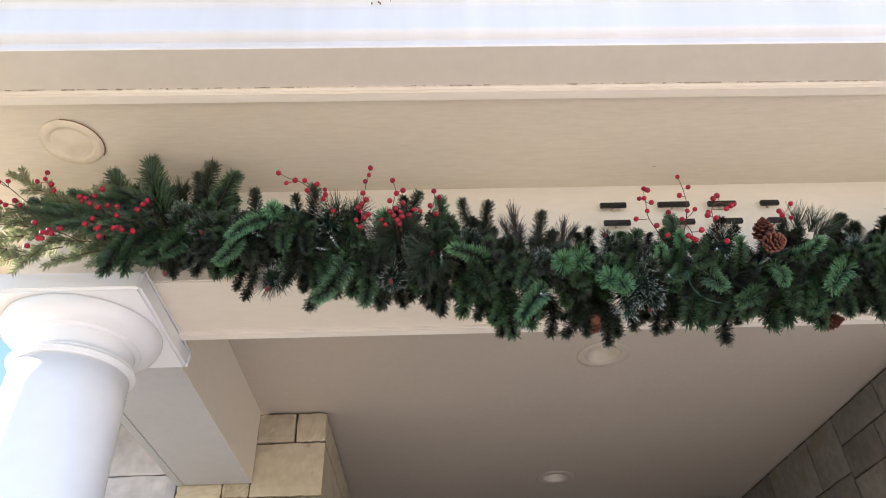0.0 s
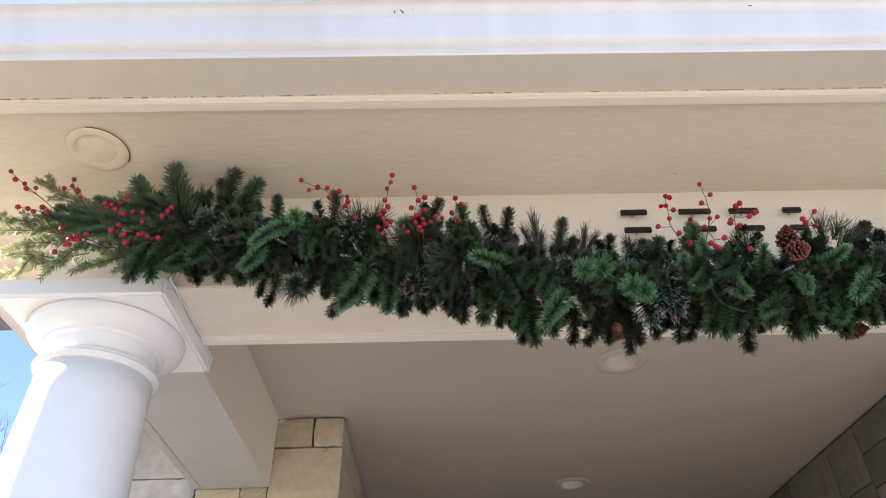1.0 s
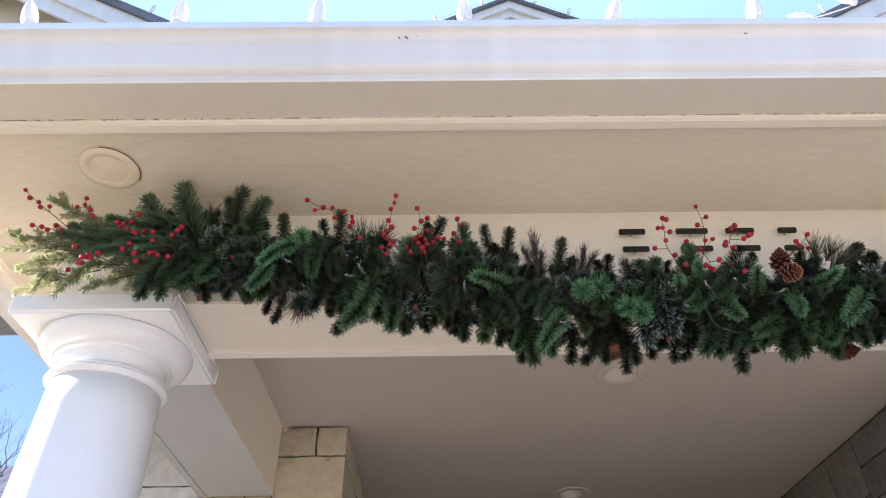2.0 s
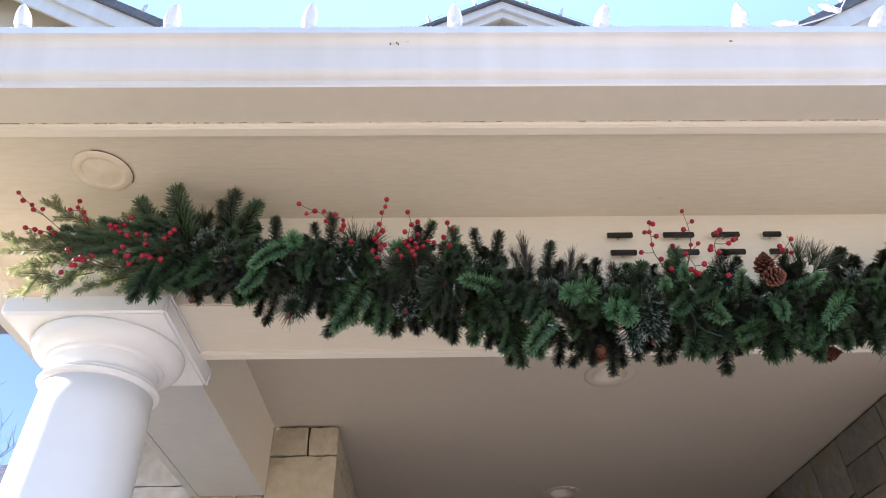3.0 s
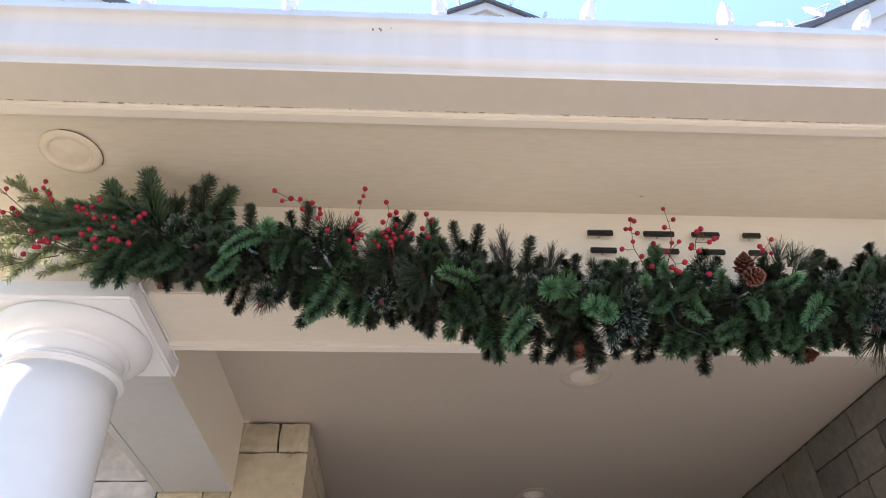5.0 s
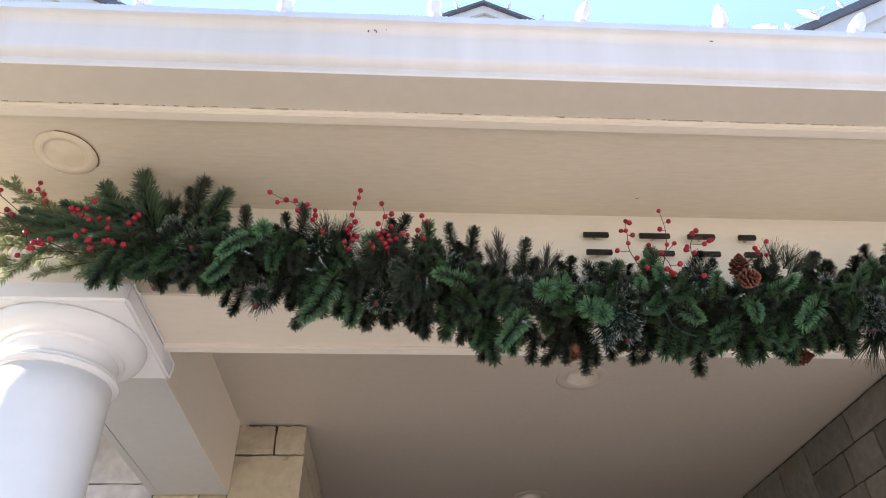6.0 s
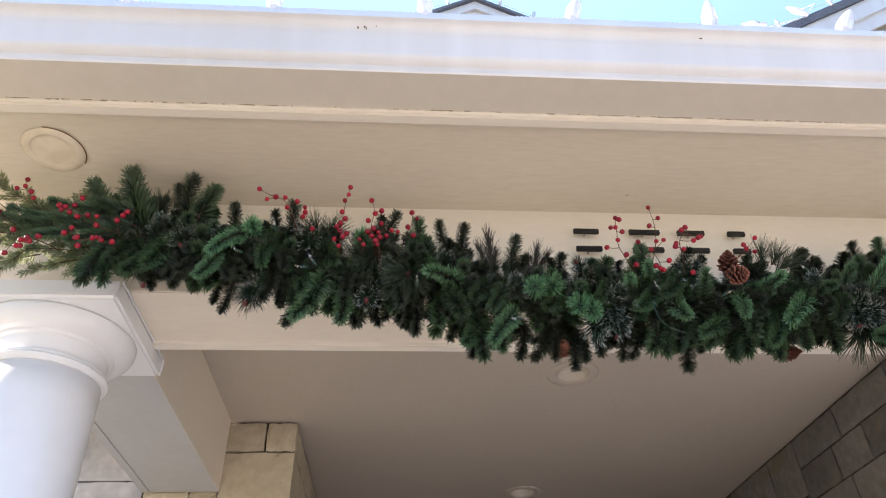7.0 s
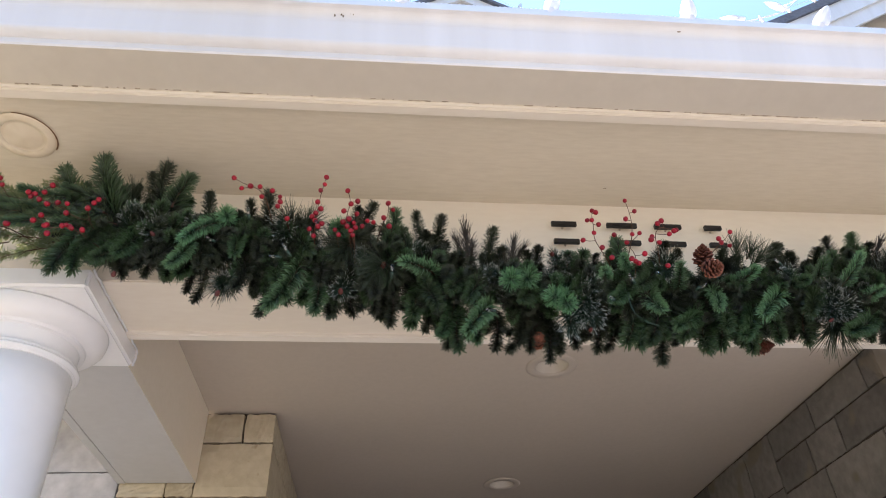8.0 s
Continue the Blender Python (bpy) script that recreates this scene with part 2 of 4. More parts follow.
def tube(points, radius, sides=6, taper=1.0):
    """A round rod along points; its radius ends at taper times its start."""
    pts = [Vector(p) for p in points]
    verts, faces = [], []
    n = len(pts)
    for i, p in enumerate(pts):
        d = (pts[min(i + 1, n - 1)] - pts[max(i - 1, 0)]).normalized()
        a = d.orthogonal().normalized()
        b = d.cross(a)
        r = radius * (1 + (taper - 1) * i / max(n - 1, 1))
        for k in range(sides):
            w = 2 * math.pi * k / sides
            verts.append(p + (a * math.cos(w) + b * math.sin(w)) * r)
    for i in range(n - 1):
        for k in range(sides):
            q = (k + 1) % sides
            faces.append((i * sides + k, i * sides + q, (i + 1) * sides + q, (i + 1) * sides + k))
    faces.append(tuple(range(sides))[::-1])
    faces.append(tuple((n - 1) * sides + k for k in range(sides)))
    return verts, faces


def bezier(a, b, c, n=8):
    a, b, c = Vector(a), Vector(b), Vector(c)
    return [a * (1 - t) ** 2 + b * 2 * t * (1 - t) + c * t * t for t in (i / n for i in range(n + 1))]


def aim(at, direction, roll=0.0, size=1.0):
    """A matrix that stands a thing's own z along direction, at a place."""
    q = Vector(direction).normalized().to_track_quat("Z", "Y")
    return Matrix.Translation(at) @ q.to_matrix().to_4x4() @ pose(0, 0, 0, 0, 0, roll) @ Matrix.Scale(size, 4)


# ================= the porch: sizes in metres =================
Z_SOFFIT, Z_BEAM, Z_CEIL = 2.715, 2.440, 2.733
BEAM_BACK, BEAM_LEFT, BEAM_RIGHT = 0.245, -0.955, 2.60
SIDE_IN = -0.676                        # inner face of the side beam
WALL_Y, WALL_X = 1.37, -0.393           # stone wall by the column: its front, and its return into the porch
RIGHT_X, RIGHT_Y = 1.825, 0.735          # inner face and front end of the other stone wall
BACK_Y = 2.72
EAVE = 0.332                            # overhang from the beam to the fascia's face

# ---- ground ----
thing("ground", "dry winter lawn reaching the horizon", "ground", kind="structure",
      data=bm_mesh("ground", box(-1500, 1500, -1500, 1500, -1.0, -0.16), LAWN))
# unseen slab, added; its size and tone are set for bounce light
thing("pavement", "unseen pale concrete slab before the porch, bouncing light up", "pavement", kind="structure",
      data=bm_mesh("pavement", box(-1.4, 14, -14, -0.35, -0.30, -0.15, 0.01), CONCRETE))
thing("floor", "grey stone porch floor", "floor", kind="structure",
      data=bm_mesh("floor", box(-1.15, 4.0, -0.35, 3.2, -0.30, 0.0, 0.01), PORCH_STONE))

# ---- beams, ceiling, soffit ----
front_beam = thing("beam_front", "cream painted boxed porch beam carrying the garland", "beam", kind="structure",
                   data=bm_mesh("beam_front", box(BEAM_LEFT, BEAM_RIGHT, 0, BEAM_BACK, Z_BEAM, Z_CEIL + 0.1, 0.003), CREAM))
part("trim_strip", bm_mesh("trim_strip", box(SIDE_IN + 0.05, BEAM_RIGHT, BEAM_BACK - 0.022, BEAM_BACK + 0.008, Z_BEAM - 0.011, Z_BEAM + 0.05, 0.003), TRIM), front_beam)
side_beam = thing("beam_side", "cream painted boxed beam running from column to stone wall", "beam", kind="structure",
                  data=bm_mesh("beam_side", box(BEAM_LEFT, SIDE_IN, BEAM_BACK + 0.003, WALL_Y - 0.002, Z_BEAM + 0.002, Z_CEIL + 0.1, 0.003), CREAM))
# boards added to the side beam: inner face toned as lit, underside as shaded
part("inner_board", bm_mesh("inner_board", box(SIDE_IN + 0.001, SIDE_IN + 0.008, BEAM_BACK + 0.01, WALL_Y - 0.004, Z_BEAM - 0.0013, Z_CEIL - 0.0004), TAN), side_beam, "added inner board, tan tone carrying warm bounce light")
part("underside", bm_mesh("underside", box(BEAM_LEFT + 0.028, SIDE_IN + 0.0075, 0.35, WALL_Y - 0.004, Z_BEAM - 0.0015, Z_BEAM + 0.01), SHADE_GREY), side_beam, "added underside board, greyed to look shaded")
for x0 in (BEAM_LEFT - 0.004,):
    part("edge_strip", bm_mesh("edge_strip", box(x0, x0 + 0.03, 0.36, WALL_Y - 0.004, Z_BEAM - 0.003, Z_BEAM + 0.03, 0.001), SHADE_GREY), side_beam)
HOLES = [(0.675, 0.945, 0.062), (0.686, 2.268, 0.062)]


def holed_sheet(x0, x1, y0, y1, z, holes, thick=0.10):
    """A flat underside with round holes, and a lid above it."""
    bm = bmesh.new()

    def quad(a, b, c, d):
        bm.faces.new([bm.verts.new((*p, z)) for p in (a, b, c, d)])
    at = y0
    for cx, cy, r in sorted(holes, key=lambda h: h[1]):
        s, n = r * 1.5, 8
        quad((x0, at), (x0, cy - s), (x1, cy - s), (x1, at))
        quad((x0, cy - s), (x0, cy + s), (cx - s, cy + s), (cx - s, cy - s))
        quad((cx + s, cy - s), (cx + s, cy + s), (x1, cy + s), (x1, cy - s))
        for k in range(4 * n):
            pts = []
            for i in (k, k + 1):
                w = 2 * math.pi * i / (4 * n)
                c, q = math.cos(w), math.sin(w)
                g = max(abs(c), abs(q))
                pts += [(cx + r * c, cy + r * q), (cx + s * c / g, cy + s * q / g)]
            quad(pts[0], pts[1], pts[3], pts[2])
        at = cy + s
    quad((x0, at), (x0, y1), (x1, y1), (x1, at))
    bmesh.ops.remove_doubles(bm, verts=bm.verts, dist=1e-5)
    lid = [bm.verts.new((x, y, z + thick)) for x, y in ((x0, y0), (x0, y1), (x1, y1), (x1, y0))]
    bm.faces.new(lid)
    return bm


thing("ceiling", "flat porch ceiling, cream paint darkened to look shaded", "ceiling", kind="structure",
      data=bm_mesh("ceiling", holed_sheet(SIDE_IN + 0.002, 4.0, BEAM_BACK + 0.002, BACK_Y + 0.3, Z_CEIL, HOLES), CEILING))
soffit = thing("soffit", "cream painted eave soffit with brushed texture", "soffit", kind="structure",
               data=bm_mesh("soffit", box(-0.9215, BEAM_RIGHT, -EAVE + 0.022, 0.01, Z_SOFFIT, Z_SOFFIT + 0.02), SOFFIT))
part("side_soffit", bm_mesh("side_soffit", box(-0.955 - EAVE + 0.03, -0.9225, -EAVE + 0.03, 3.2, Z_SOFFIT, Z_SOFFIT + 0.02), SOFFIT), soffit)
fascia = thing("fascia", "cream painted fascia board under the gutter", "fascia", kind="structure",
               data=bm_mesh("fascia", box(-0.955 - EAVE, BEAM_RIGHT, -EAVE, -EAVE + 0.026, Z_SOFFIT - 0.012, Z_SOFFIT + 0.14, 0.002), CREAM))
part("side_fascia", bm_mesh("side_fascia", box(-0.955 - EAVE, -0.955 - EAVE + 0.042, -EAVE + 0.044, 3.2, Z_SOFFIT - 0.020, Z_SOFFIT + 0.14, 0.003), CREAM), fascia)

part("seam", bm_mesh("seam", box(-0.9245, -0.9195, -EAVE + 0.036, -0.002, Z_SOFFIT - 0.0003, Z_SOFFIT + 0.004, 0.0001), SOFFIT), soffit)

# ---- gutter ----


def gutter_section():
    """The section of a moulded eaves gutter, outside then inside, as (distance from the fascia, height)."""
    out = [(0.0, 0.0), (0.097, 0.0), (0.100, 0.003), (0.100, 0.019)]
    for i in range(1, 9):                # hollow under the swell
        a = math.pi / 2 * i / 8
        out.append((0.100 + 0.022 * math.sin(a), 0.019 + 0.016 * (1 - math.cos(a))))
    for i in range(1, 7):                # upright swell
        out.append((0.122 + 0.010 * i / 6, 0.035 + 0.048 * i / 6))
    for i in range(1, 9):                # hollow under the lip
        a = math.pi / 2 * i / 8
        out.append((0.132 + 0.020 * (1 - math.cos(a)), 0.083 + 0.026 * math.sin(a)))
    out += [(0.1575, 0.1095), (0.1580, 0.1120), (0.1545, 0.1320), (0.1520, 0.1350), (0.139, 0.135), (0.137, 0.131)]
    inner = [(max(d - 0.004, 0.003), h + 0.004) for d, h in out[1:-6]]
    return [(d + 0.010 if d > 0.01 else d, h) for d, h in out + inner[::-1] + [(0.003, 0.115), (0.0, 0.115)]]


GUT_Z = Z_SOFFIT + 0.001
gutter = thing("gutter", "white enamelled moulded eaves gutter, slightly stained", "gutter", kind="structure",
               data=bm_mesh("gutter", sweep([(-EAVE - 0.001 - d, GUT_Z + h) for d, h in gutter_section()], -0.955 - EAVE - 0.15, BEAM_RIGHT), GUTTER))
side_gut = sweep([(-d, GUT_Z + h) for d, h in gutter_section()], -0.36, 3.2)
side_gut.transform(Matrix.Translation((-0.955 - EAVE - 0.001, 0, 0)) @ Matrix(((0, 1, 0, 0), (1, 0, 0, 0), (0, 0, 1, 0), (0, 0, 0, 1))))
part("side_gutter", bm_mesh("side_gutter", side_gut, GUTTER), gutter)
# thin strip added so that the gutter reads shaded from below
part("underside", bm_mesh("gutter_underside", box(-0.955 - EAVE - 0.1, BEAM_RIGHT, -EAVE - 0.108, -EAVE - 0.002, GUT_Z - 0.0012, GUT_Z + 0.0006, 0.0004, 1), UNDERSIDE), gutter, "thin added gutter underside strip, toned as if shaded")
guard_v, guard_f = [], []
for i in range(780):                     # the crimped edge of a mesh guard along the lip
    k, x = len(guard_v), -1.30 + 0.005 * i
    top = GUT_Z + 0.1362 + (0.0040, 0.0008)[i % 2] * (1 if math.sin(x * 5.3) > -0.4 else 0.25)
    guard_v += [(x, -EAVE - 0.1655, GUT_Z + 0.1300), (x, -EAVE - 0.1645, top), (x, -EAVE - 0.1600, top), (x, -EAVE - 0.1590, GUT_Z + 0.1345)]
    if i:
        guard_f += [(k - 4 + j, k + j, k + j + 1, k - 3 + j) for j in range(3)]
part("guard", mesh_of("gutter_guard", guard_v, guard_f, GUTTER), gutter, "crimped white gutter guard")
thing("porch_roof", "dark shingled low porch roof above the gutter", "roof", kind="structure",
      data=bm_mesh("porch_roof", sweep([(-EAVE - 0.03, GUT_Z + 0.118), (-EAVE - 0.03, GUT_Z + 0.130), (BACK_Y + 0.05, GUT_Z + 0.95), (BACK_Y + 0.05, GUT_Z + 0.80)], -1.32, 4.0), SHINGLE))

# ---- walls ----
rng = random.Random(4)


def stone(parent, frame_of, u0, u1, v0, v1, joint=0.004, proud=0.02, kind=None):
    """One hewn block: u along the wall, v up, w out of it; frame_of turns (u, v, w) into the world."""
    nu, nv = 10, 6
    verts, faces = [], []
    wob = [rng.uniform(-0.0022, 0.0022) for _ in range(4 * (nu + nv))]
    bow = rng.uniform(-0.002, 0.004)
    for j in range(nv + 1):
        for i in range(nu + 1):
            a, b = i / nu, j / nv
            u = u0 + joint + (u1 - u0 - 2 * joint) * a
            v = v0 + joint + (v1 - v0 - 2 * joint) * b
            edge = i in (0, nu) or j in (0, nv)
            if i in (0, nu):
                u += wob[j + (nv + 1) * (i > 0)]
            if j in (0, nv):
                v += wob[2 * (nv + 1) + i + (nu + 1) * (j > 0)]
            w = proud + bow * (4 * a * (1 - a) + 4 * b * (1 - b)) / 2 + rng.uniform(-0.0018, 0.0018)
            if edge:
                w -= 0.0035
            verts.append(frame_of(u, v, w))
    for j in range(nv):
        for i in range(nu):
            k = j * (nu + 1) + i
            faces.append((k, k + 1, k + nu + 2, k + nu + 1))
    rim = list(range(nu + 1)) + [(j + 1) * (nu + 1) - 1 for j in range(1, nv + 1)] + [nv * (nu + 1) + i for i in range(nu - 1, -1, -1)] + [j * (nu + 1) for j in range(nv - 1, 0, -1)]
    base = len(verts)
    for k in rim:
        j, i = divmod(k, nu + 1)
        u = u0 + joint + (u1 - u0 - 2 * joint) * i / nu
        v = v0 + joint + (v1 - v0 - 2 * joint) * j / nv
        verts.append(frame_of(u, v, -0.01))
    for a in range(len(rim)):
        b = (a + 1) % len(rim)
        faces.append((rim[b], rim[a], base + a, base + b))
    part("stone", mesh_of("stone", verts, faces, kind or STONE), parent)


def courses(parent, frame_of, u0, u1, tops, cuts, bottom=0.0, kind=None, joint=0.004):
    """Blocks between u0 and u1, course by course from the top; cuts gives the joints of the first courses, the rest fall by chance."""
    for k, top in enumerate(tops):
        low = tops[k + 1] if k + 1 < len(tops) else bottom
        if k < len(cuts):
            js = list(cuts[k])
        else:
            js, at = [], u0
            while at < u1 - 0.35:
                at += rng.uniform(0.2, 0.42)
                if at < u1 - 0.1:
                    js.append(at)
        js = [u0] + js + [u1]
        for a, b in zip(js, js[1:]):
            stone(parent, frame_of, a, b, low, top, joint, kind=kind)


LOW = [2.20, 1.98, 1.72, 1.50, 1.22, 1.0, 0.74, 0.5, 0.25]
wall_left = thing("wall_left", "tan limestone block wall with dark recessed joints", "wall", kind="structure",
                  data=bm_mesh("wall_left", box(-1.42, WALL_X - 0.022, WALL_Y + 0.022, BACK_Y + 0.3, -0.2, Z_CEIL - 0.002), MORTAR))
front_of = lambda u, v, w: (u, WALL_Y + 0.02 - w, v)
courses(wall_left, front_of, -0.676, WALL_X, [2.726, 2.599, 2.383] + LOW, [[-0.517], [], [-0.53]])
courses(wall_left, front_of, -1.42, -0.957, [2.726, 2.483, 2.31] + LOW, [[], [-1.31], [-1.15]], kind=STONE_PALE, joint=0.0028)
courses(wall_left, front_of, -0.957, -0.676, [2.726, 2.447, 2.385] + LOW, [[], [-0.781], [-0.85]], joint=0.0032)
inner_of = lambda u, v, w: (WALL_X - 0.02 + w, u, v)
courses(wall_left, inner_of, WALL_Y, BACK_Y, [2.726, 2.599, 2.383] + LOW, [[1.62, 2.1], [1.84, 2.35], [1.6, 2.0]])
wall_right = thing("wall_right", "grey-brown limestone block wall, tone darkened for shade, with dark recessed joints", "wall", kind="structure",
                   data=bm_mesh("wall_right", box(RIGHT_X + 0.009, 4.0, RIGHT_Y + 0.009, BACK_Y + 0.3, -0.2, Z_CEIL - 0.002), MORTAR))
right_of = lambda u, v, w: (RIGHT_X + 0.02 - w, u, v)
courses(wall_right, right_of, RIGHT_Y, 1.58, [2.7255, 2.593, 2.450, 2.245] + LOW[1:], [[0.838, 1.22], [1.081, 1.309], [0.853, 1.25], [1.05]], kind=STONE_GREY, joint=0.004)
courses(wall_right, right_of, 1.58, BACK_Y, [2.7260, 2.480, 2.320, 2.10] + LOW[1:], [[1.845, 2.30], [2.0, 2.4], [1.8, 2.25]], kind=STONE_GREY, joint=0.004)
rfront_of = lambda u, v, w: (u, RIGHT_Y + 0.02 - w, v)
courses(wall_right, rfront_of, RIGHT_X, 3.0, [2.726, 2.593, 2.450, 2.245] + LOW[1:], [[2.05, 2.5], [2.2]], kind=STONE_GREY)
# hardly seen back wall, kept dark so it bounces less onto the ceiling
thing("wall_back", "dark entry wall at the back of the porch", "wall", kind="structure",
      data=bm_mesh("wall_back", box(WALL_X, RIGHT_X, BACK_Y, BACK_Y + 0.2, -0.1, Z_CEIL - 0.004), STONE_GREY))
door = thing("door_1", "dark stained wooden entry door with panelled header", "door", kind="structure",
             data=bm_mesh("door_frame", box(0.1, 1.75, BACK_Y - 0.05, BACK_Y - 0.003, 0.0, Z_CEIL - 0.01, 0.006), DOORWOOD))
part("door_leaf", bm_mesh("door_leaf", box(0.35, 1.4, BACK_Y - 0.075, BACK_Y - 0.052, 0.02, 2.2, 0.006), DOORWOOD), door)

# ---- column ----
column = thing("column", "white painted round porch column with moulded capital", "column",
               m=pose(-0.8125, 0.136, 0))
part("shaft", bm_mesh("shaft", lathe([(0.158, 0.16), (0.158, 0.60), (0.152, 1.1), (0.143, 1.6), (0.134, 2.0), (0.128, 2.20), (0.1265, 2.270)], 64), COLUMN, True), column)
ring = [(0.124, 2.2695), (0.1310, 2.2700), (0.1318, 2.2704), (0.1320, 2.2730), (0.1322, 2.2734)]
ring += [(0.1325 + 0.0072 * math.sin(math.pi * i / 8), 2.2738 + 0.0125 * i / 8) for i in range(9)]
ring += [(0.1316, 2.2866), (0.1316, 2.2872), (0.1340, 2.2874), (0.1345, 2.2880), (0.1345, 2.2920), (0.1340, 2.2926), (0.124, 2.2930)]
part("astragal", bm_mesh("astragal", lathe(ring, 64), COLUMN, True), column)
neck = [(0.125, 2.290), (0.1255, 2.3325), (0.1258, 2.3340), (0.1265, 2.3345), (0.1355, 2.3348), (0.1364, 2.3354), (0.1366, 2.3420), (0.1370, 2.3428), (0.1400, 2.3432)]
neck += [(0.140 + 0.039 * math.sin(math.pi / 2 * i / 8), 2.3434 + 0.0366 * (1 - math.cos(math.pi / 2 * i / 8))) for i in range(1, 9)] + [(0.179, 2.386), (0.10, 2.388)]
part("echinus", bm_mesh("echinus", lathe(neck, 64), COLUMN, True), column)
part("abacus", bm_mesh("abacus", box(-0.191, 0.191, -0.188, 0.188, 2.3875, 2.4385, 0.007, 3), COLUMN), column)
bead = random.Random(8)
bead_v, bead_f = tube([(0.191 + bead.uniform(0.0, 0.003), -0.18 + 0.012 * i, 2.4375 + bead.uniform(-0.002, 0.001)) for i in range(31)], 0.0032, 6)
part("caulk_bead", mesh_of("caulk_bead", bead_v, bead_f, COLUMN, True), column, "ragged bead of white caulk")
bead_v, bead_f = tube([(0.190 + bead.uniform(0.0, 0.004), 0.186 + bead.uniform(0.0, 0.004), 2.392 + 0.006 * i) for i in range(9)], 0.0036, 6)
part("caulk_bead", mesh_of("caulk_bead", bead_v, bead_f, COLUMN, True), column, "ragged bead of white caulk")
part("base", bm_mesh("base", lathe([(0.20, 0.0), (0.20, 0.06), (0.195, 0.08), (0.205, 0.10), (0.195, 0.13), (0.165, 0.14), (0.158, 0.162)], 48), COLUMN, True), column)

# ---- recessed lamps ----


def recessed_lamp(x, y, z, outer, inner, ring_paint, inside, deep, label):
    lampo = thing("recessed_light", label, "light", group="recessed lights", m=pose(x, y, z))
    prof = [(inner, 0.004), (inner, -0.002), (inner + 0.005, -0.0052), ((inner + outer) / 2, -0.0050), (outer - 0.007, -0.0038), (outer, -0.0015), (outer, 0.0)]
    part("trim_ring", bm_mesh("trim_ring", lathe(prof, 56, False), ring_paint, True), lampo)
    part("baffle", bm_mesh("baffle", lathe([(inner + 0.001, -0.002), (inner - 0.004, deep * 0.4), (inner - 0.009, deep)], 56, False), inside, True), lampo)
    part("lens", bm_mesh("lens", lathe([(0.001, deep - 0.003), (inner * 0.6, deep - 0.002), (inner - 0.007, deep)], 56, False), inside, True), lampo)
    return lampo


eave_lamp = recessed_lamp(-0.806, -0.185, Z_SOFFIT - 0.002, 0.070, 0.047, AGED, AGED, -0.0005, "round eave light cover painted over in cream")
gap = lathe([(0.0703, -0.0008), (0.0735, -0.0008)], 40, False)
bmesh.ops.delete(gap, geom=[v for v in gap.verts if math.cos(math.atan2(v.co.y, v.co.x) - radians(-25)) < 0.35], context="VERTS")
part("dark_gap", bm_mesh("dark_gap", gap, RUST), eave_lamp, "rusty dark gap at the rim")
for cx, cy, r in HOLES:
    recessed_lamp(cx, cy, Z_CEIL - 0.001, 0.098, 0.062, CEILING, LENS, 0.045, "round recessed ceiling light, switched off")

# ================= needles =================


FLAT_AXIS = (Vector((0, -0.75, -0.66)), Vector((0, 1, 0)))   # sprays and tips turn their broad side out from the beam


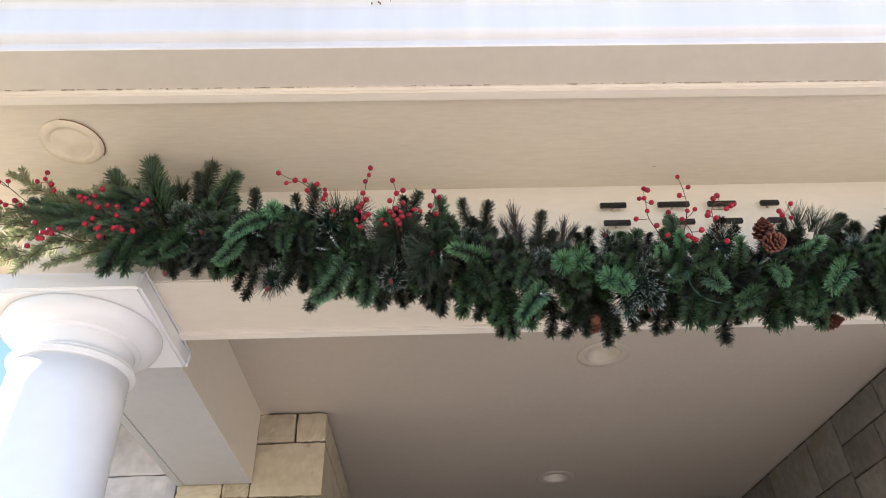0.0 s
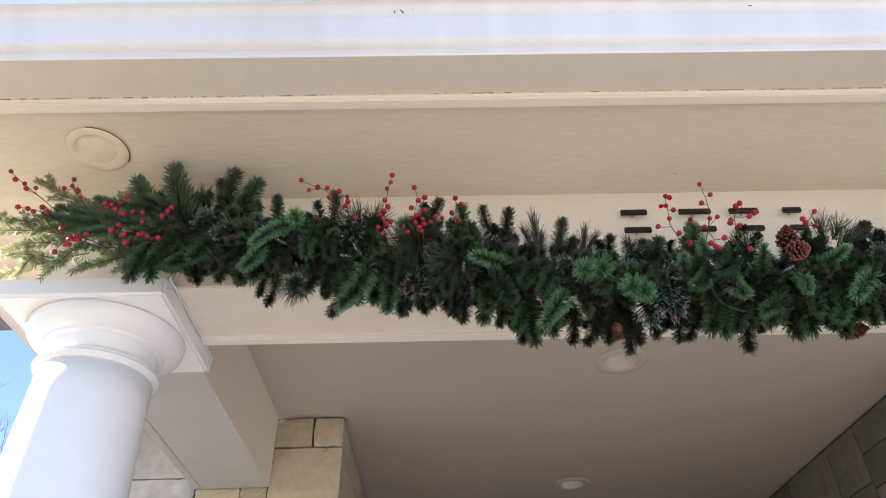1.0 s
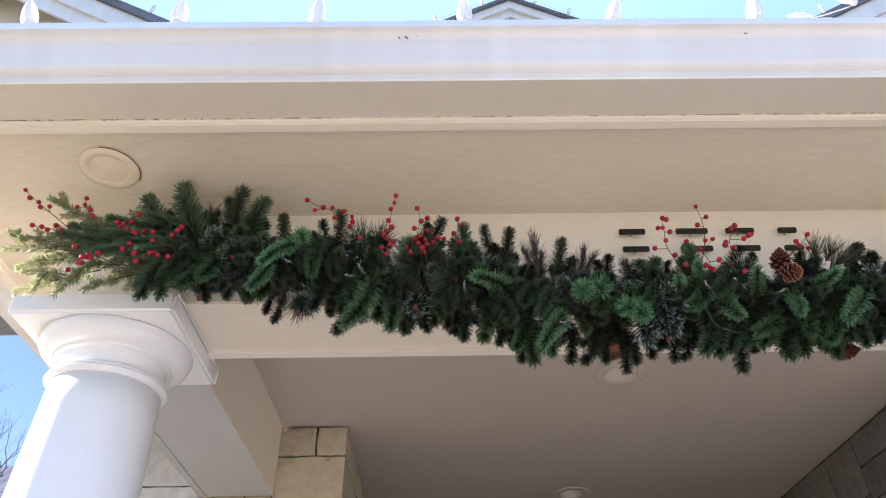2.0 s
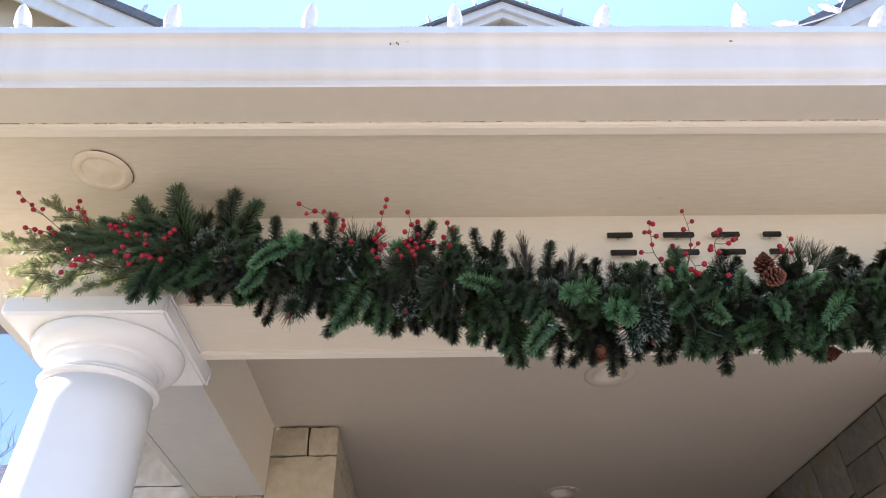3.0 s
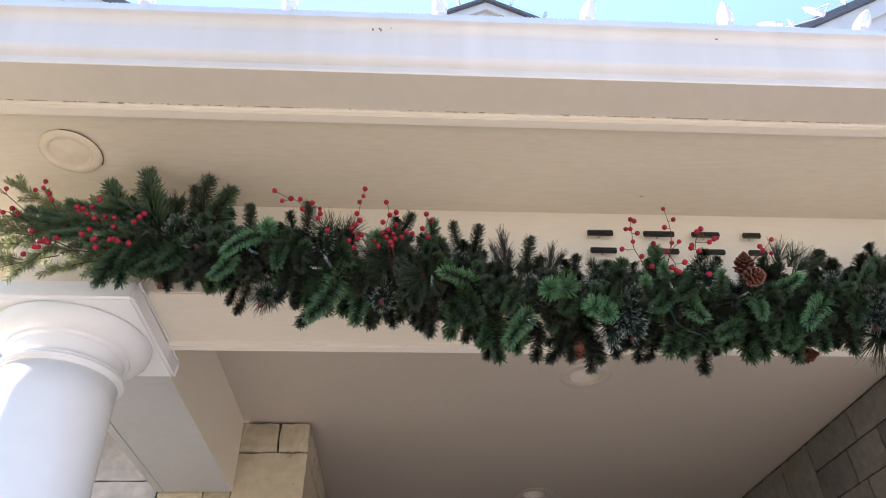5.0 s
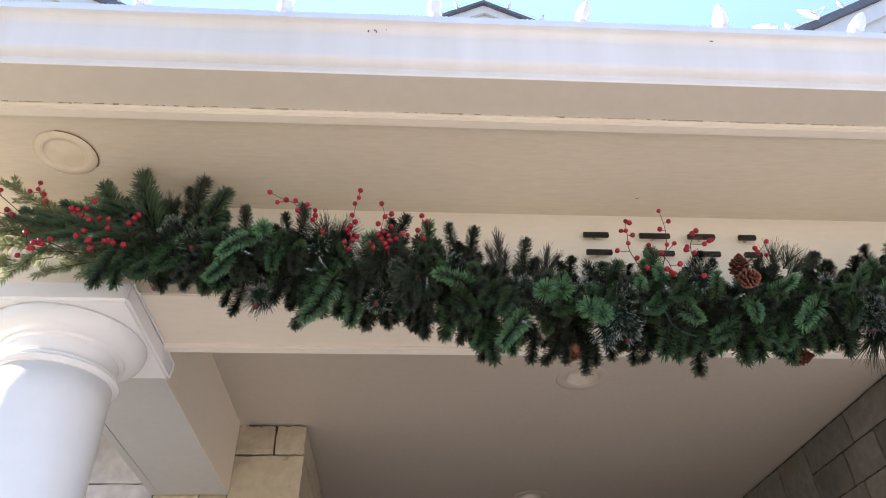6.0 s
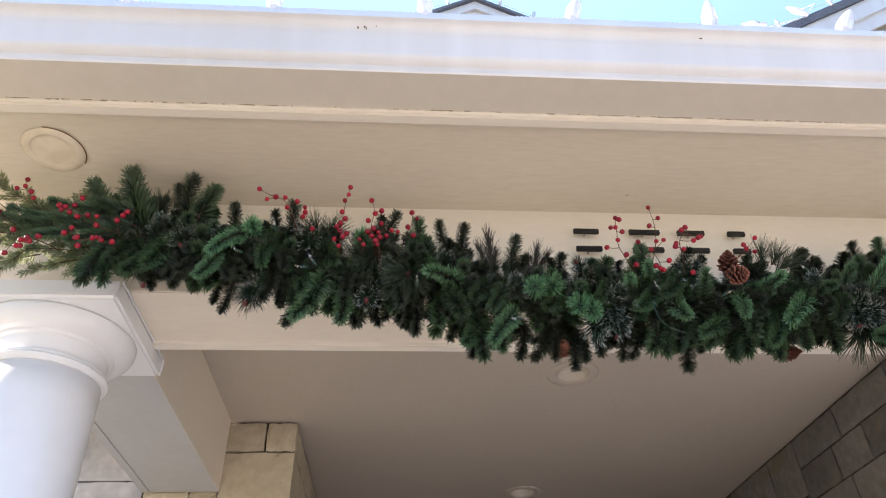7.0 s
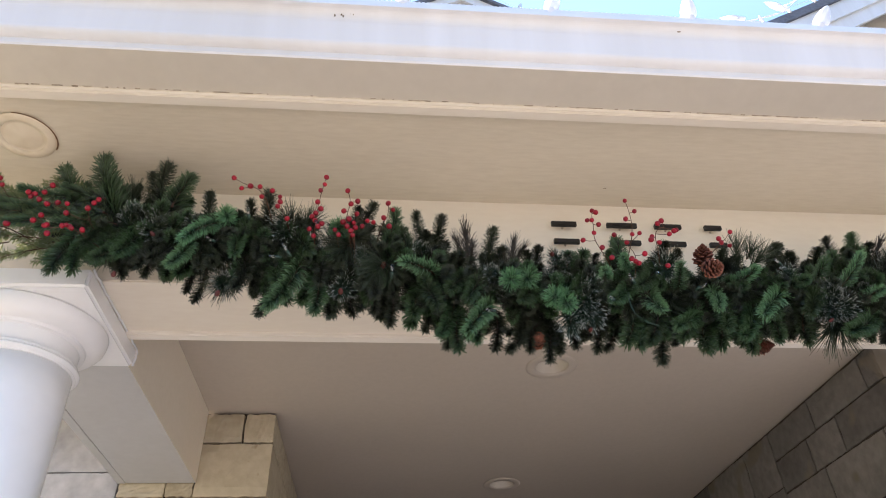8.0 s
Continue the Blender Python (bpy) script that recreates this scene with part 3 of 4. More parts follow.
class Needles:
    """Gathers needle blades and twigs into one mesh, with an attribute that runs along each needle."""

    def __init__(self, seed, thin=False):
        self.r = random.Random(seed)
        self.thin = thin
        self.v, self.f, self.a, self.m = [], [], [], []

    def blade(self, p, d, length, width):
        d = d.normalized()
        if self.thin:                    # a flat folded needle that lets the light through
            a = self.r.uniform(0, 6.283)
            s = d.orthogonal().normalized()
            s = s * math.cos(a) + d.cross(s) * math.sin(a)
            k = len(self.v)
            fold = d.cross(s) * width * 0.3
            self.v += [p, p + d * length * 0.4 + s * width * 0.6 + fold, p + d * length, p + d * length * 0.4 - s * width * 0.6 + fold]
            self.a += [0.0, 0.5, 1.0, 0.5]
            self.f += [(k, k + 1, k + 2), (k, k + 2, k + 3)]
            self.m += [0, 0]
            return
        s = d.orthogonal().normalized()
        t = d.cross(s)
        k = len(self.v)
        w = self.r.uniform(0, 6.283)
        for far, half in ((0.0, 0.5), (0.97, 0.27)):     # three-sided, blunt at the end
            for i in range(3):
                c = s * math.cos(w + i * 2.094) + t * math.sin(w + i * 2.094)
                self.v.append(p + d * (length * far) + c * width * half)
                self.a.append(far)
        for i in range(3):
            j = (i + 1) % 3
            self.f.append((k + i, k + j, k + 3 + j, k + 3 + i))
            self.m.append(0)

    def twig(self, pts, radius):
        v, f = tube(pts, radius, 5, 0.35)
        k = len(self.v)
        self.v += v
        self.a += [0.0] * len(v)
        self.f += [tuple(i + k for i in q) for q in f]
        self.m += [1] * len(f)

    def bristle(self, pts, count, length, width, wide, narrow, flat=0.0, bare=0.0, shrink=0.45, loose=12):
        """count needles round the curve pts; they stand off by wide degrees at its foot and narrow ones at its end."""
        n = len(pts) - 1
        turn = self.r.uniform(0, 6.28)
        for i in range(count):
            u = bare + (1 - bare) * (i + self.r.random()) / count
            k = min(int(u * n), n - 1)
            q = pts[k].lerp(pts[k + 1], u * n - k)
            d = (pts[k + 1] - pts[k]).normalized()
            s = d.orthogonal().normalized()
            t = d.cross(s)
            turn += 2.39996 + self.r.uniform(-0.3, 0.3)
            w = turn
            radial = s * math.cos(w) + t * math.sin(w)
            if flat:
                radial = radial - FLAT_AXIS[abs(d.z) > 0.8] * radial.dot(FLAT_AXIS[abs(d.z) > 0.8]) * flat
                if radial.length < 0.15:
                    continue
                radial.normalize()
            a = radians(wide + (narrow - wide) * u + self.r.uniform(-loose, loose))
            self.blade(q, d * math.cos(a) + radial * math.sin(a), length * (1 - shrink * u * u) * self.r.uniform(0.75, 1.12), width)

    def mesh(self, name, needle, twig):
        me = bpy.data.meshes.new(name)
        me.from_pydata([tuple(p) for p in self.v], [], self.f)
        me.materials.append(needle)
        me.materials.append(twig)
        me.polygons.foreach_set("material_index", self.m)
        at = me.attributes.new("along", "FLOAT", "POINT")
        at.data.foreach_set("value", self.a)
        return me


UPWARD = Vector((0, 0, 1))


def bent(length, bend, r, n=7):
    w = r.uniform(0, 6.28)
    side = Vector((math.cos(w), math.sin(w), 0))
    return [Vector((0, 0, length * i / n)) + side * bend * length * 1.7 * (i / n) * (1 - i / n) for i in range(n + 1)]


def spruce_tip(seed, needle=None, name="spruce_tip", long=0.100):
    """A moulded tip: broad flat-set needles that lean towards its end."""
    g = Needles(seed)
    pts = bent(long, 0.12, g.r)
    g.twig(pts, 0.0022)
    g.bristle(pts, int((2500 if long < 0.12 else 2900) * long), 0.0275 if long < 0.12 else 0.030, 0.0019, 58, 40, bare=0.02, shrink=0.30, flat=0.55, loose=7)
    g.bristle([pts[-2], pts[-1]], 42, 0.021, 0.0019, 56, 4, shrink=0.1, flat=0.3, loose=9)
    return g.mesh(name, needle or SPRUCE, TWIG)


def burst_tip(seed):
    """A pale moulded tip seen from its end: an even star of needles."""
    g = Needles(seed)
    pts = bent(0.075, 0.08, g.r)
    g.twig(pts, 0.0022)
    g.bristle(pts, 190, 0.029, 0.0019, 74, 52, bare=0.15, shrink=0.15, loose=8)
    g.bristle([pts[-2], pts[-1]], 80, 0.026, 0.0019, 66, 10, shrink=0.1, loose=9)
    return g.mesh("pale_tip", PALE, TWIG)


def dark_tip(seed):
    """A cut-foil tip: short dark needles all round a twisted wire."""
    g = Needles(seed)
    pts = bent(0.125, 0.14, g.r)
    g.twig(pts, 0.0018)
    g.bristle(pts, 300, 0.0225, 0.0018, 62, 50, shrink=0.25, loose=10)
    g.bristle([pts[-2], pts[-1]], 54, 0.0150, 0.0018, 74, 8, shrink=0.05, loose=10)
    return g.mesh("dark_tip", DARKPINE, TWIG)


def frosted_tip(seed):
    g = Needles(seed)
    pts = bent(0.085, 0.16, g.r)
    g.twig(pts, 0.0030)
    g.bristle(pts, 210, 0.040, 0.0016, 70, 26, shrink=0.2, loose=10)
    return g.mesh("frosted_tip", FROSTED, TWIG)


def pine_tip(seed):
    g = Needles(seed)
    pts = bent(0.045, 0.1, g.r)
    g.twig(pts, 0.0022)
    g.bristle(pts, 100, 0.080, 0.0015, 46, 18, shrink=0.1)
    return g.mesh("pine_tip", LONGPINE, TWIG)


def brush_tip(seed):
    """A loose upright brush of long brownish needles along a stem."""
    g = Needles(seed)
    pts = bent(0.085, 0.15, g.r)
    g.twig(pts, 0.0020)
    g.bristle(pts, 150, 0.042, 0.0015, 44, 14, shrink=0.05, loose=12)
    return g.mesh("brush_tip", BROWNPINE, TWIG)


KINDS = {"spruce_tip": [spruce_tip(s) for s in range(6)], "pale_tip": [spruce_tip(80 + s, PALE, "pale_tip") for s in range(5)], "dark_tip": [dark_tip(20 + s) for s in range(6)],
         "long_spruce": [spruce_tip(70 + s, long=0.150) for s in range(4)], "long_pale": [spruce_tip(90 + s, PALE, "pale_tip", 0.150) for s in range(3)],
         "frosted_tip": [frosted_tip(40 + s) for s in range(4)], "pine_tip": [pine_tip(60 + s) for s in range(4)], "brush_tip": [brush_tip(50 + s) for s in range(4)],
         "burst_tip": [burst_tip(30 + s) for s in range(4)]}
REACH = {"long_spruce": 0.168, "long_pale": 0.168, "spruce_tip": 0.118, "pale_tip": 0.118, "dark_tip": 0.142, "frosted_tip": 0.115, "pine_tip": 0.120, "brush_tip": 0.122, "burst_tip": 0.098}

# ================= garland =================
AXIS = [(-0.74, 2.500), (-0.50, 2.478), (-0.18, 2.440), (0.07, 2.405), (0.31, 2.355), (0.56, 2.345), (0.81, 2.350), (1.05, 2.362), (1.70, 2.420)]
AXIS_Y = -0.095


def axis_z(x):
    for (xa, za), (xb, zb) in zip(AXIS, AXIS[1:]):
        if x <= xb:
            return za + (zb - za) * (x - xa) / (xb - xa)
    return AXIS[-1][1]


rng = random.Random(11)
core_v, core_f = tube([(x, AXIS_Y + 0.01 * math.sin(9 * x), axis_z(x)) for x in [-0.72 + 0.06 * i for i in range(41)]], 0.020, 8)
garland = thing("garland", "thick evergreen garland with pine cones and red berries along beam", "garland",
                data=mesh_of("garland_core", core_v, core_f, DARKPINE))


def set_tip(kind, base, tip_at, squeeze=1.0, owner=garland):
    """A tip from its foot to its end; the flat side of its needles is turned out from the beam."""
    base, tip_at = Vector(base), Vector(tip_at)
    d = tip_at - base
    shape = kind
    if d.length > 0.128 and kind in ("spruce_tip", "pale_tip"):
        shape = "long_spruce" if kind == "spruce_tip" else "long_pale"
    s = d.length / REACH[shape]
    wide = squeeze * max(s, 0.8) if s < 1 else squeeze * min(s, 1.15)
    along = d.normalized()
    out = Vector((0, -0.8, -0.6))
    out = out - along * out.dot(along)
    out = out.normalized() if out.length > 0.2 else along.orthogonal().normalized()
    turned = Matrix((out.cross(along), out, along)).transposed().to_4x4()
    m = Matrix.Translation(base) @ turned @ pose(0, 0, 0, 0, 0, rng.gauss(0, 22)) @ Matrix.Diagonal((wide, wide, s, 1))
    part("pale_tip" if kind == "burst_tip" else kind, rng.choice(KINDS[shape]), owner, m=m)


# where tips grow and end, as x and z of the foot and of the end
RISING_SPRUCE = [(-0.567, 2.513, -0.646, 2.71), (-0.635, 2.531, -0.728, 2.672), (-0.627, 2.565, -0.664, 2.62), (-0.457, 2.559, -0.422, 2.66),
    (0.038, 2.488, 0.054, 2.577), (0.078, 2.452, 0.065, 2.522), (0.47, 2.41, 0.493, 2.465), (0.446, 2.418, 0.448, 2.457),
    (0.569, 2.428, 0.572, 2.511), (-0.596, 2.53, -0.595, 2.64), (1.173, 2.472, 1.164, 2.535)]
RISING_DARK = [(-0.51, 2.571, -0.529, 2.686), (-0.481, 2.559, -0.498, 2.722), (-0.445, 2.558, -0.451, 2.666), (-0.378, 2.535, -0.387, 2.633),
    (-0.254, 2.508, -0.246, 2.639), (-0.26, 2.516, -0.29, 2.603), (-0.04, 2.518, 0.008, 2.61), (-0.062, 2.53, -0.03, 2.599),
    (0.129, 2.477, 0.098, 2.589), (0.155, 2.466, 0.165, 2.584), (0.267, 2.427, 0.286, 2.546), (0.351, 2.418, 0.357, 2.474),
    (0.376, 2.41, 0.387, 2.487), (0.666, 2.453, 0.702, 2.507), (0.681, 2.453, 0.73, 2.482), (0.957, 2.449, 0.986, 2.511),
    (0.97, 2.433, 1.016, 2.494), (0.835, 2.435, 0.841, 2.497), (0.531, 2.431, 0.516, 2.465), (0.289, 2.403, 0.305, 2.488),
    (0.108, 2.453, 0.125, 2.524), (-0.539, 2.546, -0.545, 2.636)]
RISING_DARK_EAST = [(0.862, 2.395, 0.872, 2.478), (0.838, 2.395, 0.828, 2.466), (0.80, 2.385, 0.815, 2.462), (0.83, 2.395, 0.852, 2.470), (0.78, 2.38, 0.775, 2.45), (1.146, 2.486, 1.117, 2.546), (1.06, 2.45, 1.086, 2.502), (1.01, 2.432, 1.012, 2.483), (0.963, 2.439, 0.977, 2.513),
    (1.217, 2.462, 1.23, 2.53)]
HANGING_DARK = [(-0.468, 2.454, -0.48, 2.362), (-0.443, 2.454, -0.434, 2.356), (-0.219, 2.396, -0.229, 2.266), (-0.09, 2.394, -0.083, 2.27),
    (-0.037, 2.371, -0.034, 2.274), (-0.003, 2.37, 0.01, 2.278), (0.041, 2.369, 0.044, 2.249), (0.144, 2.338, 0.113, 2.237),
    (0.17, 2.288, 0.16, 2.199), (0.269, 2.307, 0.261, 2.193), (0.341, 2.285, 0.282, 2.19), (0.336, 2.328, 0.31, 2.226),
    (0.36, 2.271, 0.331, 2.194), (0.391, 2.277, 0.372, 2.168), (0.388, 2.277, 0.398, 2.188), (0.46, 2.29, 0.43, 2.204),
    (0.508, 2.29, 0.476, 2.195), (0.538, 2.303, 0.495, 2.199), (0.663, 2.295, 0.605, 2.164),
    (-0.545, 2.455, -0.52, 2.36)]
HANGING_DARK_EAST = [(1.103, 2.324, 1.059, 2.232), (1.169, 2.318, 1.126, 2.224), (0.95, 2.336, 0.911, 2.227)]
HANGING_SPRUCE = [(-0.121, 2.41, -0.11, 2.26), (0.114, 2.362, 0.087, 2.255),
    (0.183, 2.331, 0.143, 2.209), (0.189, 2.302, 0.181, 2.176), (0.225, 2.302, 0.221, 2.2), (0.57, 2.297, 0.527, 2.193),
    (0.604, 2.289, 0.555, 2.19), (0.628, 2.296, 0.579, 2.2), (0.733, 2.316, 0.65, 2.214), (0.855, 2.321, 0.784, 2.204),
    (-0.409, 2.454, -0.429, 2.346), (0.969, 2.307, 0.931, 2.206), (0.886, 2.291, 0.867, 2.208), (0.742, 2.3, 0.702, 2.185), (0.762, 2.3, 0.732, 2.188), (0.827, 2.285, 0.804, 2.185), (0.851, 2.313, 0.796, 2.215)]
FRONT_PALE = [(-0.149, 2.411, -0.204, 2.232), (-0.331, 2.5, -0.395, 2.396), (-0.391, 2.443, -0.402, 2.328), (0.144, 2.374, 0.057, 2.363), (0.26, 2.302, 0.186, 2.183),
    (0.608, 2.34, 0.603, 2.249), (0.677, 2.348, 0.668, 2.377), (0.751, 2.353, 0.72, 2.251), (0.809, 2.367, 0.843, 2.366),
    (0.921, 2.343, 0.806, 2.237), (0.521, 2.361, 0.498, 2.359), (0.571, 2.39, 0.539, 2.391),
    (1.069, 2.365, 1.114, 2.427), (1.109, 2.329, 1.117, 2.319)]
FACING_PALE = [(0.315, 2.397, 0.287, 2.312), (0.36, 2.407, 0.325, 2.319), (0.414, 2.358, 0.373, 2.271), (0.427, 2.345, 0.399, 2.249),
    (-0.315, 2.522, -0.317, 2.487), (-0.066, 2.493, -0.076, 2.458)]
# spruce tips given dark needles, standing for a shaded hollow
FRONT_SHADED = [(-0.457, 2.459, -0.473, 2.338), (-0.432, 2.459, -0.452, 2.355), (-0.366, 2.457, -0.347, 2.343), (-0.237, 2.472, -0.233, 2.366), (-0.154, 2.479, -0.175, 2.383), (-0.121, 2.431, -0.102, 2.31), (-0.009, 2.383, 0.013, 2.274), (-0.272, 2.413, -0.272, 2.287)]
FRONT_SPRUCE = [(-0.521, 2.484, -0.56, 2.349), (-0.507, 2.504, -0.52, 2.367),
    (-0.282, 2.481, -0.28, 2.367), (-0.176, 2.479, -0.123, 2.385), (-0.206, 2.386, -0.165, 2.277),
    (0.213, 2.38, 0.157, 2.299), (0.244, 2.379, 0.195, 2.271), (0.367, 2.377, 0.308, 2.27),
    (0.485, 2.406, 0.423, 2.302), (0.583, 2.374, 0.497, 2.274), (0.716, 2.306, 0.624, 2.219), (0.76, 2.313, 0.733, 2.21),
    (0.645, 2.419, 0.565, 2.314), (0.113, 2.351, 0.142, 2.252),
    (-0.589, 2.518, -0.591, 2.389), (-0.617, 2.47, -0.631, 2.315), (-0.6, 2.461, -0.591, 2.32), (0.915, 2.4, 0.896, 2.324)]
FRONT_SPRUCE_EAST = [(0.838, 2.308, 0.760, 2.190), (0.947, 2.381, 0.97, 2.352), (0.95, 2.35, 0.833, 2.255), (1.01, 2.367, 0.919, 2.249), (1.116, 2.293, 0.99, 2.21),
    (1.177, 2.387, 1.096, 2.371)]
FRONT_PINE = [(-0.045, 2.441, -0.119, 2.419), (-0.045, 2.441, -0.094, 2.36), (-0.045, 2.441, 0.007, 2.446),
    (0.032, 2.388, -0.039, 2.358), (0.032, 2.388, -0.015, 2.298), (0.032, 2.388, 0.068, 2.324)]
PINE = [(-0.174, 2.507, -0.207, 2.582), (-0.162, 2.512, -0.108, 2.56),
    (0.861, 2.459, 0.878, 2.532), (0.885, 2.459, 0.922, 2.509), (0.892, 2.442, 0.961, 2.487), (-0.302, 2.39, -0.339, 2.305),
    (-0.559, 2.446, -0.548, 2.378), (0.833, 2.299, 0.828, 2.206), (-0.151, 2.515, -0.157, 2.567), (-0.555, 2.572, -0.54, 2.635),
    (1.047, 2.301, 0.955, 2.189), (1.054, 2.302, 1.016, 2.193)]
BRUSH = [(0.219, 2.431, 0.216, 2.565), (0.208, 2.432, 0.189, 2.527), (0.312, 2.422, 0.34, 2.533), (0.325, 2.422, 0.361, 2.508),
    (0.305, 2.422, 0.305, 2.5), (0.224, 2.439, 0.237, 2.518), (1.221, 2.454, 1.272, 2.558)]
FROSTED_TIPS = [(-0.495, 2.537, -0.46, 2.44), (-0.065, 2.378, -0.06, 2.302), (0.493, 2.385, 0.432, 2.241), (0.504, 2.369, 0.453, 2.214),
    (0.419, 2.417, 0.399, 2.418), (0.279, 2.373, 0.258, 2.355), (-0.194, 2.558, -0.189, 2.436), (-0.309, 2.381, -0.298, 2.306),
    (0.702, 2.445, 0.635, 2.364), (0.461, 2.34, 0.4, 2.202), (0.108, 2.437, 0.105, 2.432), (-0.008, 2.439, -0.02, 2.396),
    (1.066, 2.337, 0.978, 2.26), (1.09, 2.345, 1.019, 2.272), (1.051, 2.352, 0.96, 2.278)]
BUDS = [(-0.46, 2.44), (-0.06, 2.302), (0.452, 2.221), (0.398, 2.412), (0.025, 2.37), (-0.308, 2.292), (-0.519, 2.334), (0.983, 2.254)]

for tips, kind, foot_y, end_y, squeeze, spread in [
        (RISING_SPRUCE, "spruce_tip", -0.120, -0.135, 1.5, 16), (RISING_DARK, "dark_tip", -0.100, -0.115, 1.45, 15), (RISING_DARK_EAST, "dark_tip", -0.100, -0.115, 1.45, 15),
        (HANGING_DARK, "dark_tip", -0.110, -0.125, 1.35, 20), (HANGING_DARK_EAST, "dark_tip", -0.110, -0.125, 1.35, 20), (HANGING_SPRUCE, "spruce_tip", -0.120, -0.150, 1.25, 22),
        (FRONT_PALE, "pale_tip", -0.145, -0.215, 1.15, 0), (FACING_PALE, "burst_tip", -0.115, -0.215, 1.0, 0), (FRONT_SHADED, "dark_tip", -0.135, -0.195, 1.2, 26), (FRONT_SPRUCE, "spruce_tip", -0.135, -0.200, 1.15, 28),
        (FRONT_SPRUCE_EAST, "spruce_tip", -0.135, -0.200, 1.15, 28), (PINE, "pine_tip", -0.110, -0.150, 1.0, 0), (FRONT_PINE, "pine_tip", -0.165, -0.200, 1.0, 0), (BRUSH, "brush_tip", -0.095, -0.110, 0.9, 0),
        (FROSTED_TIPS, "frosted_tip", -0.100, -0.190, 1.15, 0)]:
    for fx, fz, ex, ez in tips:
        foot = Vector((fx, foot_y + rng.uniform(-0.008, 0.008), fz))
        end = Vector((ex, end_y + rng.uniform(-0.008, 0.008), ez))
        set_tip(kind, foot, end, squeeze * rng.uniform(0.94, 1.06))
        for side in (-1, 1) if spread else ():      # shorter twigs that fork off beside it
            d = (end - foot) * (rng.uniform(0.40, 0.58) if kind == "dark_tip" else rng.uniform(0.55, 0.75))
            # dark ones mixed in stand for the shade between tips
            d = Matrix.Rotation(radians(side * spread * rng.uniform(0.8, 1.5)), 3, "Y") @ d
            set_tip("dark_tip" if rng.random() < 0.45 and kind != "brush_tip" else kind, foot + Vector((0, 0.018, 0)), foot + d + Vector((0, rng.uniform(0.012, 0.03), 0)), squeeze)
bud_me = bm_mesh("bud", lathe([(0.001, 0.0), (0.006, 0.003), (0.0075, 0.010), (0.005, 0.018), (0.0008, 0.023)], 10), BUD, True)
for x, z in BUDS:
    part("bud", bud_me, garland, m=aim((x, -0.172, z), (rng.uniform(-0.5, 0.5), -1, 0.2), 0, rng.uniform(0.55, 0.75)))
# the mass of the garland behind them, mostly dark tips to stand for shaded depth
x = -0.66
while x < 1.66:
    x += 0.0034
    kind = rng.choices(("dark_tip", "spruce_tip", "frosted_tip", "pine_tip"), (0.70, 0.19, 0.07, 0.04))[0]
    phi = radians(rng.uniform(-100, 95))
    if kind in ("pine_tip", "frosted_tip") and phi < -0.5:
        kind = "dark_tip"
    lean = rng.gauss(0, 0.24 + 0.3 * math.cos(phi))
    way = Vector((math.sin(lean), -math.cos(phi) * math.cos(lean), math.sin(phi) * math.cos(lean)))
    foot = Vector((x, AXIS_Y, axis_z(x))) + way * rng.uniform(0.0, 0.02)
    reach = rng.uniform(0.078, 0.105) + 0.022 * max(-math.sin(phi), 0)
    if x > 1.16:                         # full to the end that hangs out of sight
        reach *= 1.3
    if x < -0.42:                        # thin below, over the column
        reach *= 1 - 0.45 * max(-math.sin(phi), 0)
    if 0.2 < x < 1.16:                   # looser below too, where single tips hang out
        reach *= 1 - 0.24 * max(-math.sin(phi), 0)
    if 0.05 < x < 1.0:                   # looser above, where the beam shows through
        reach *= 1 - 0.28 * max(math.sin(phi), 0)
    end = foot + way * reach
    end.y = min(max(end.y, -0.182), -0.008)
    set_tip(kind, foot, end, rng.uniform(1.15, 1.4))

# ---- cones ----


def cone_mesh(seed, length, radius):
    r = random.Random(seed)
    verts, faces = tube([(0, 0, 0), (0, 0, length * 0.5), (0, 0, length * 0.95)], radius * 0.45, 8, 0.4)
    n = 76
    for i in range(n):
        u = i / n
        w = i * 2.39996
        h = length * (0.04 + 0.93 * u)
        rad = radius * (0.55 + 0.45 * math.sin(math.pi * min(1, 0.25 + 0.8 * u))) * (1.05 - 0.62 * max(0, u - 0.35))
        tilt = radians(8 + 62 * u + r.uniform(-6, 6))
        out = Vector((math.cos(w), math.sin(w), 0))
        side = Vector((-math.sin(w), math.cos(w), 0))
        d = out * math.cos(tilt) + UPWARD * math.sin(tilt)
        nrm = side.cross(d)
        half = radius * 0.30 * (1 - 0.45 * u)
        root = UPWARD * h + out * rad * 0.25
        end = UPWARD * h + d * rad
        k = len(verts)
        verts += [root - side * half * 0.4, root + side * half * 0.4, end + side * half - d * half * 0.5, end + d * 0.001, end - side * half - d * half * 0.5,
                  end - d * half * 0.4 - nrm * half * 0.55, root - nrm * half * 0.4]
        faces += [(k, k + 1, k + 2, k + 3, k + 4), (k + 2, k + 5, k + 3), (k + 3, k + 5, k + 4), (k + 1, k + 6, k + 5, k + 2), (k, k + 4, k + 5, k + 6)]
    me = mesh_of("pine_cone", verts, faces, CONE)
    me.materials.append(CONE_TIP)
    for face in me.polygons:             # the thick scale ends are paler
        if len(face.vertices) == 3:
            face.material_index = 1
    return me


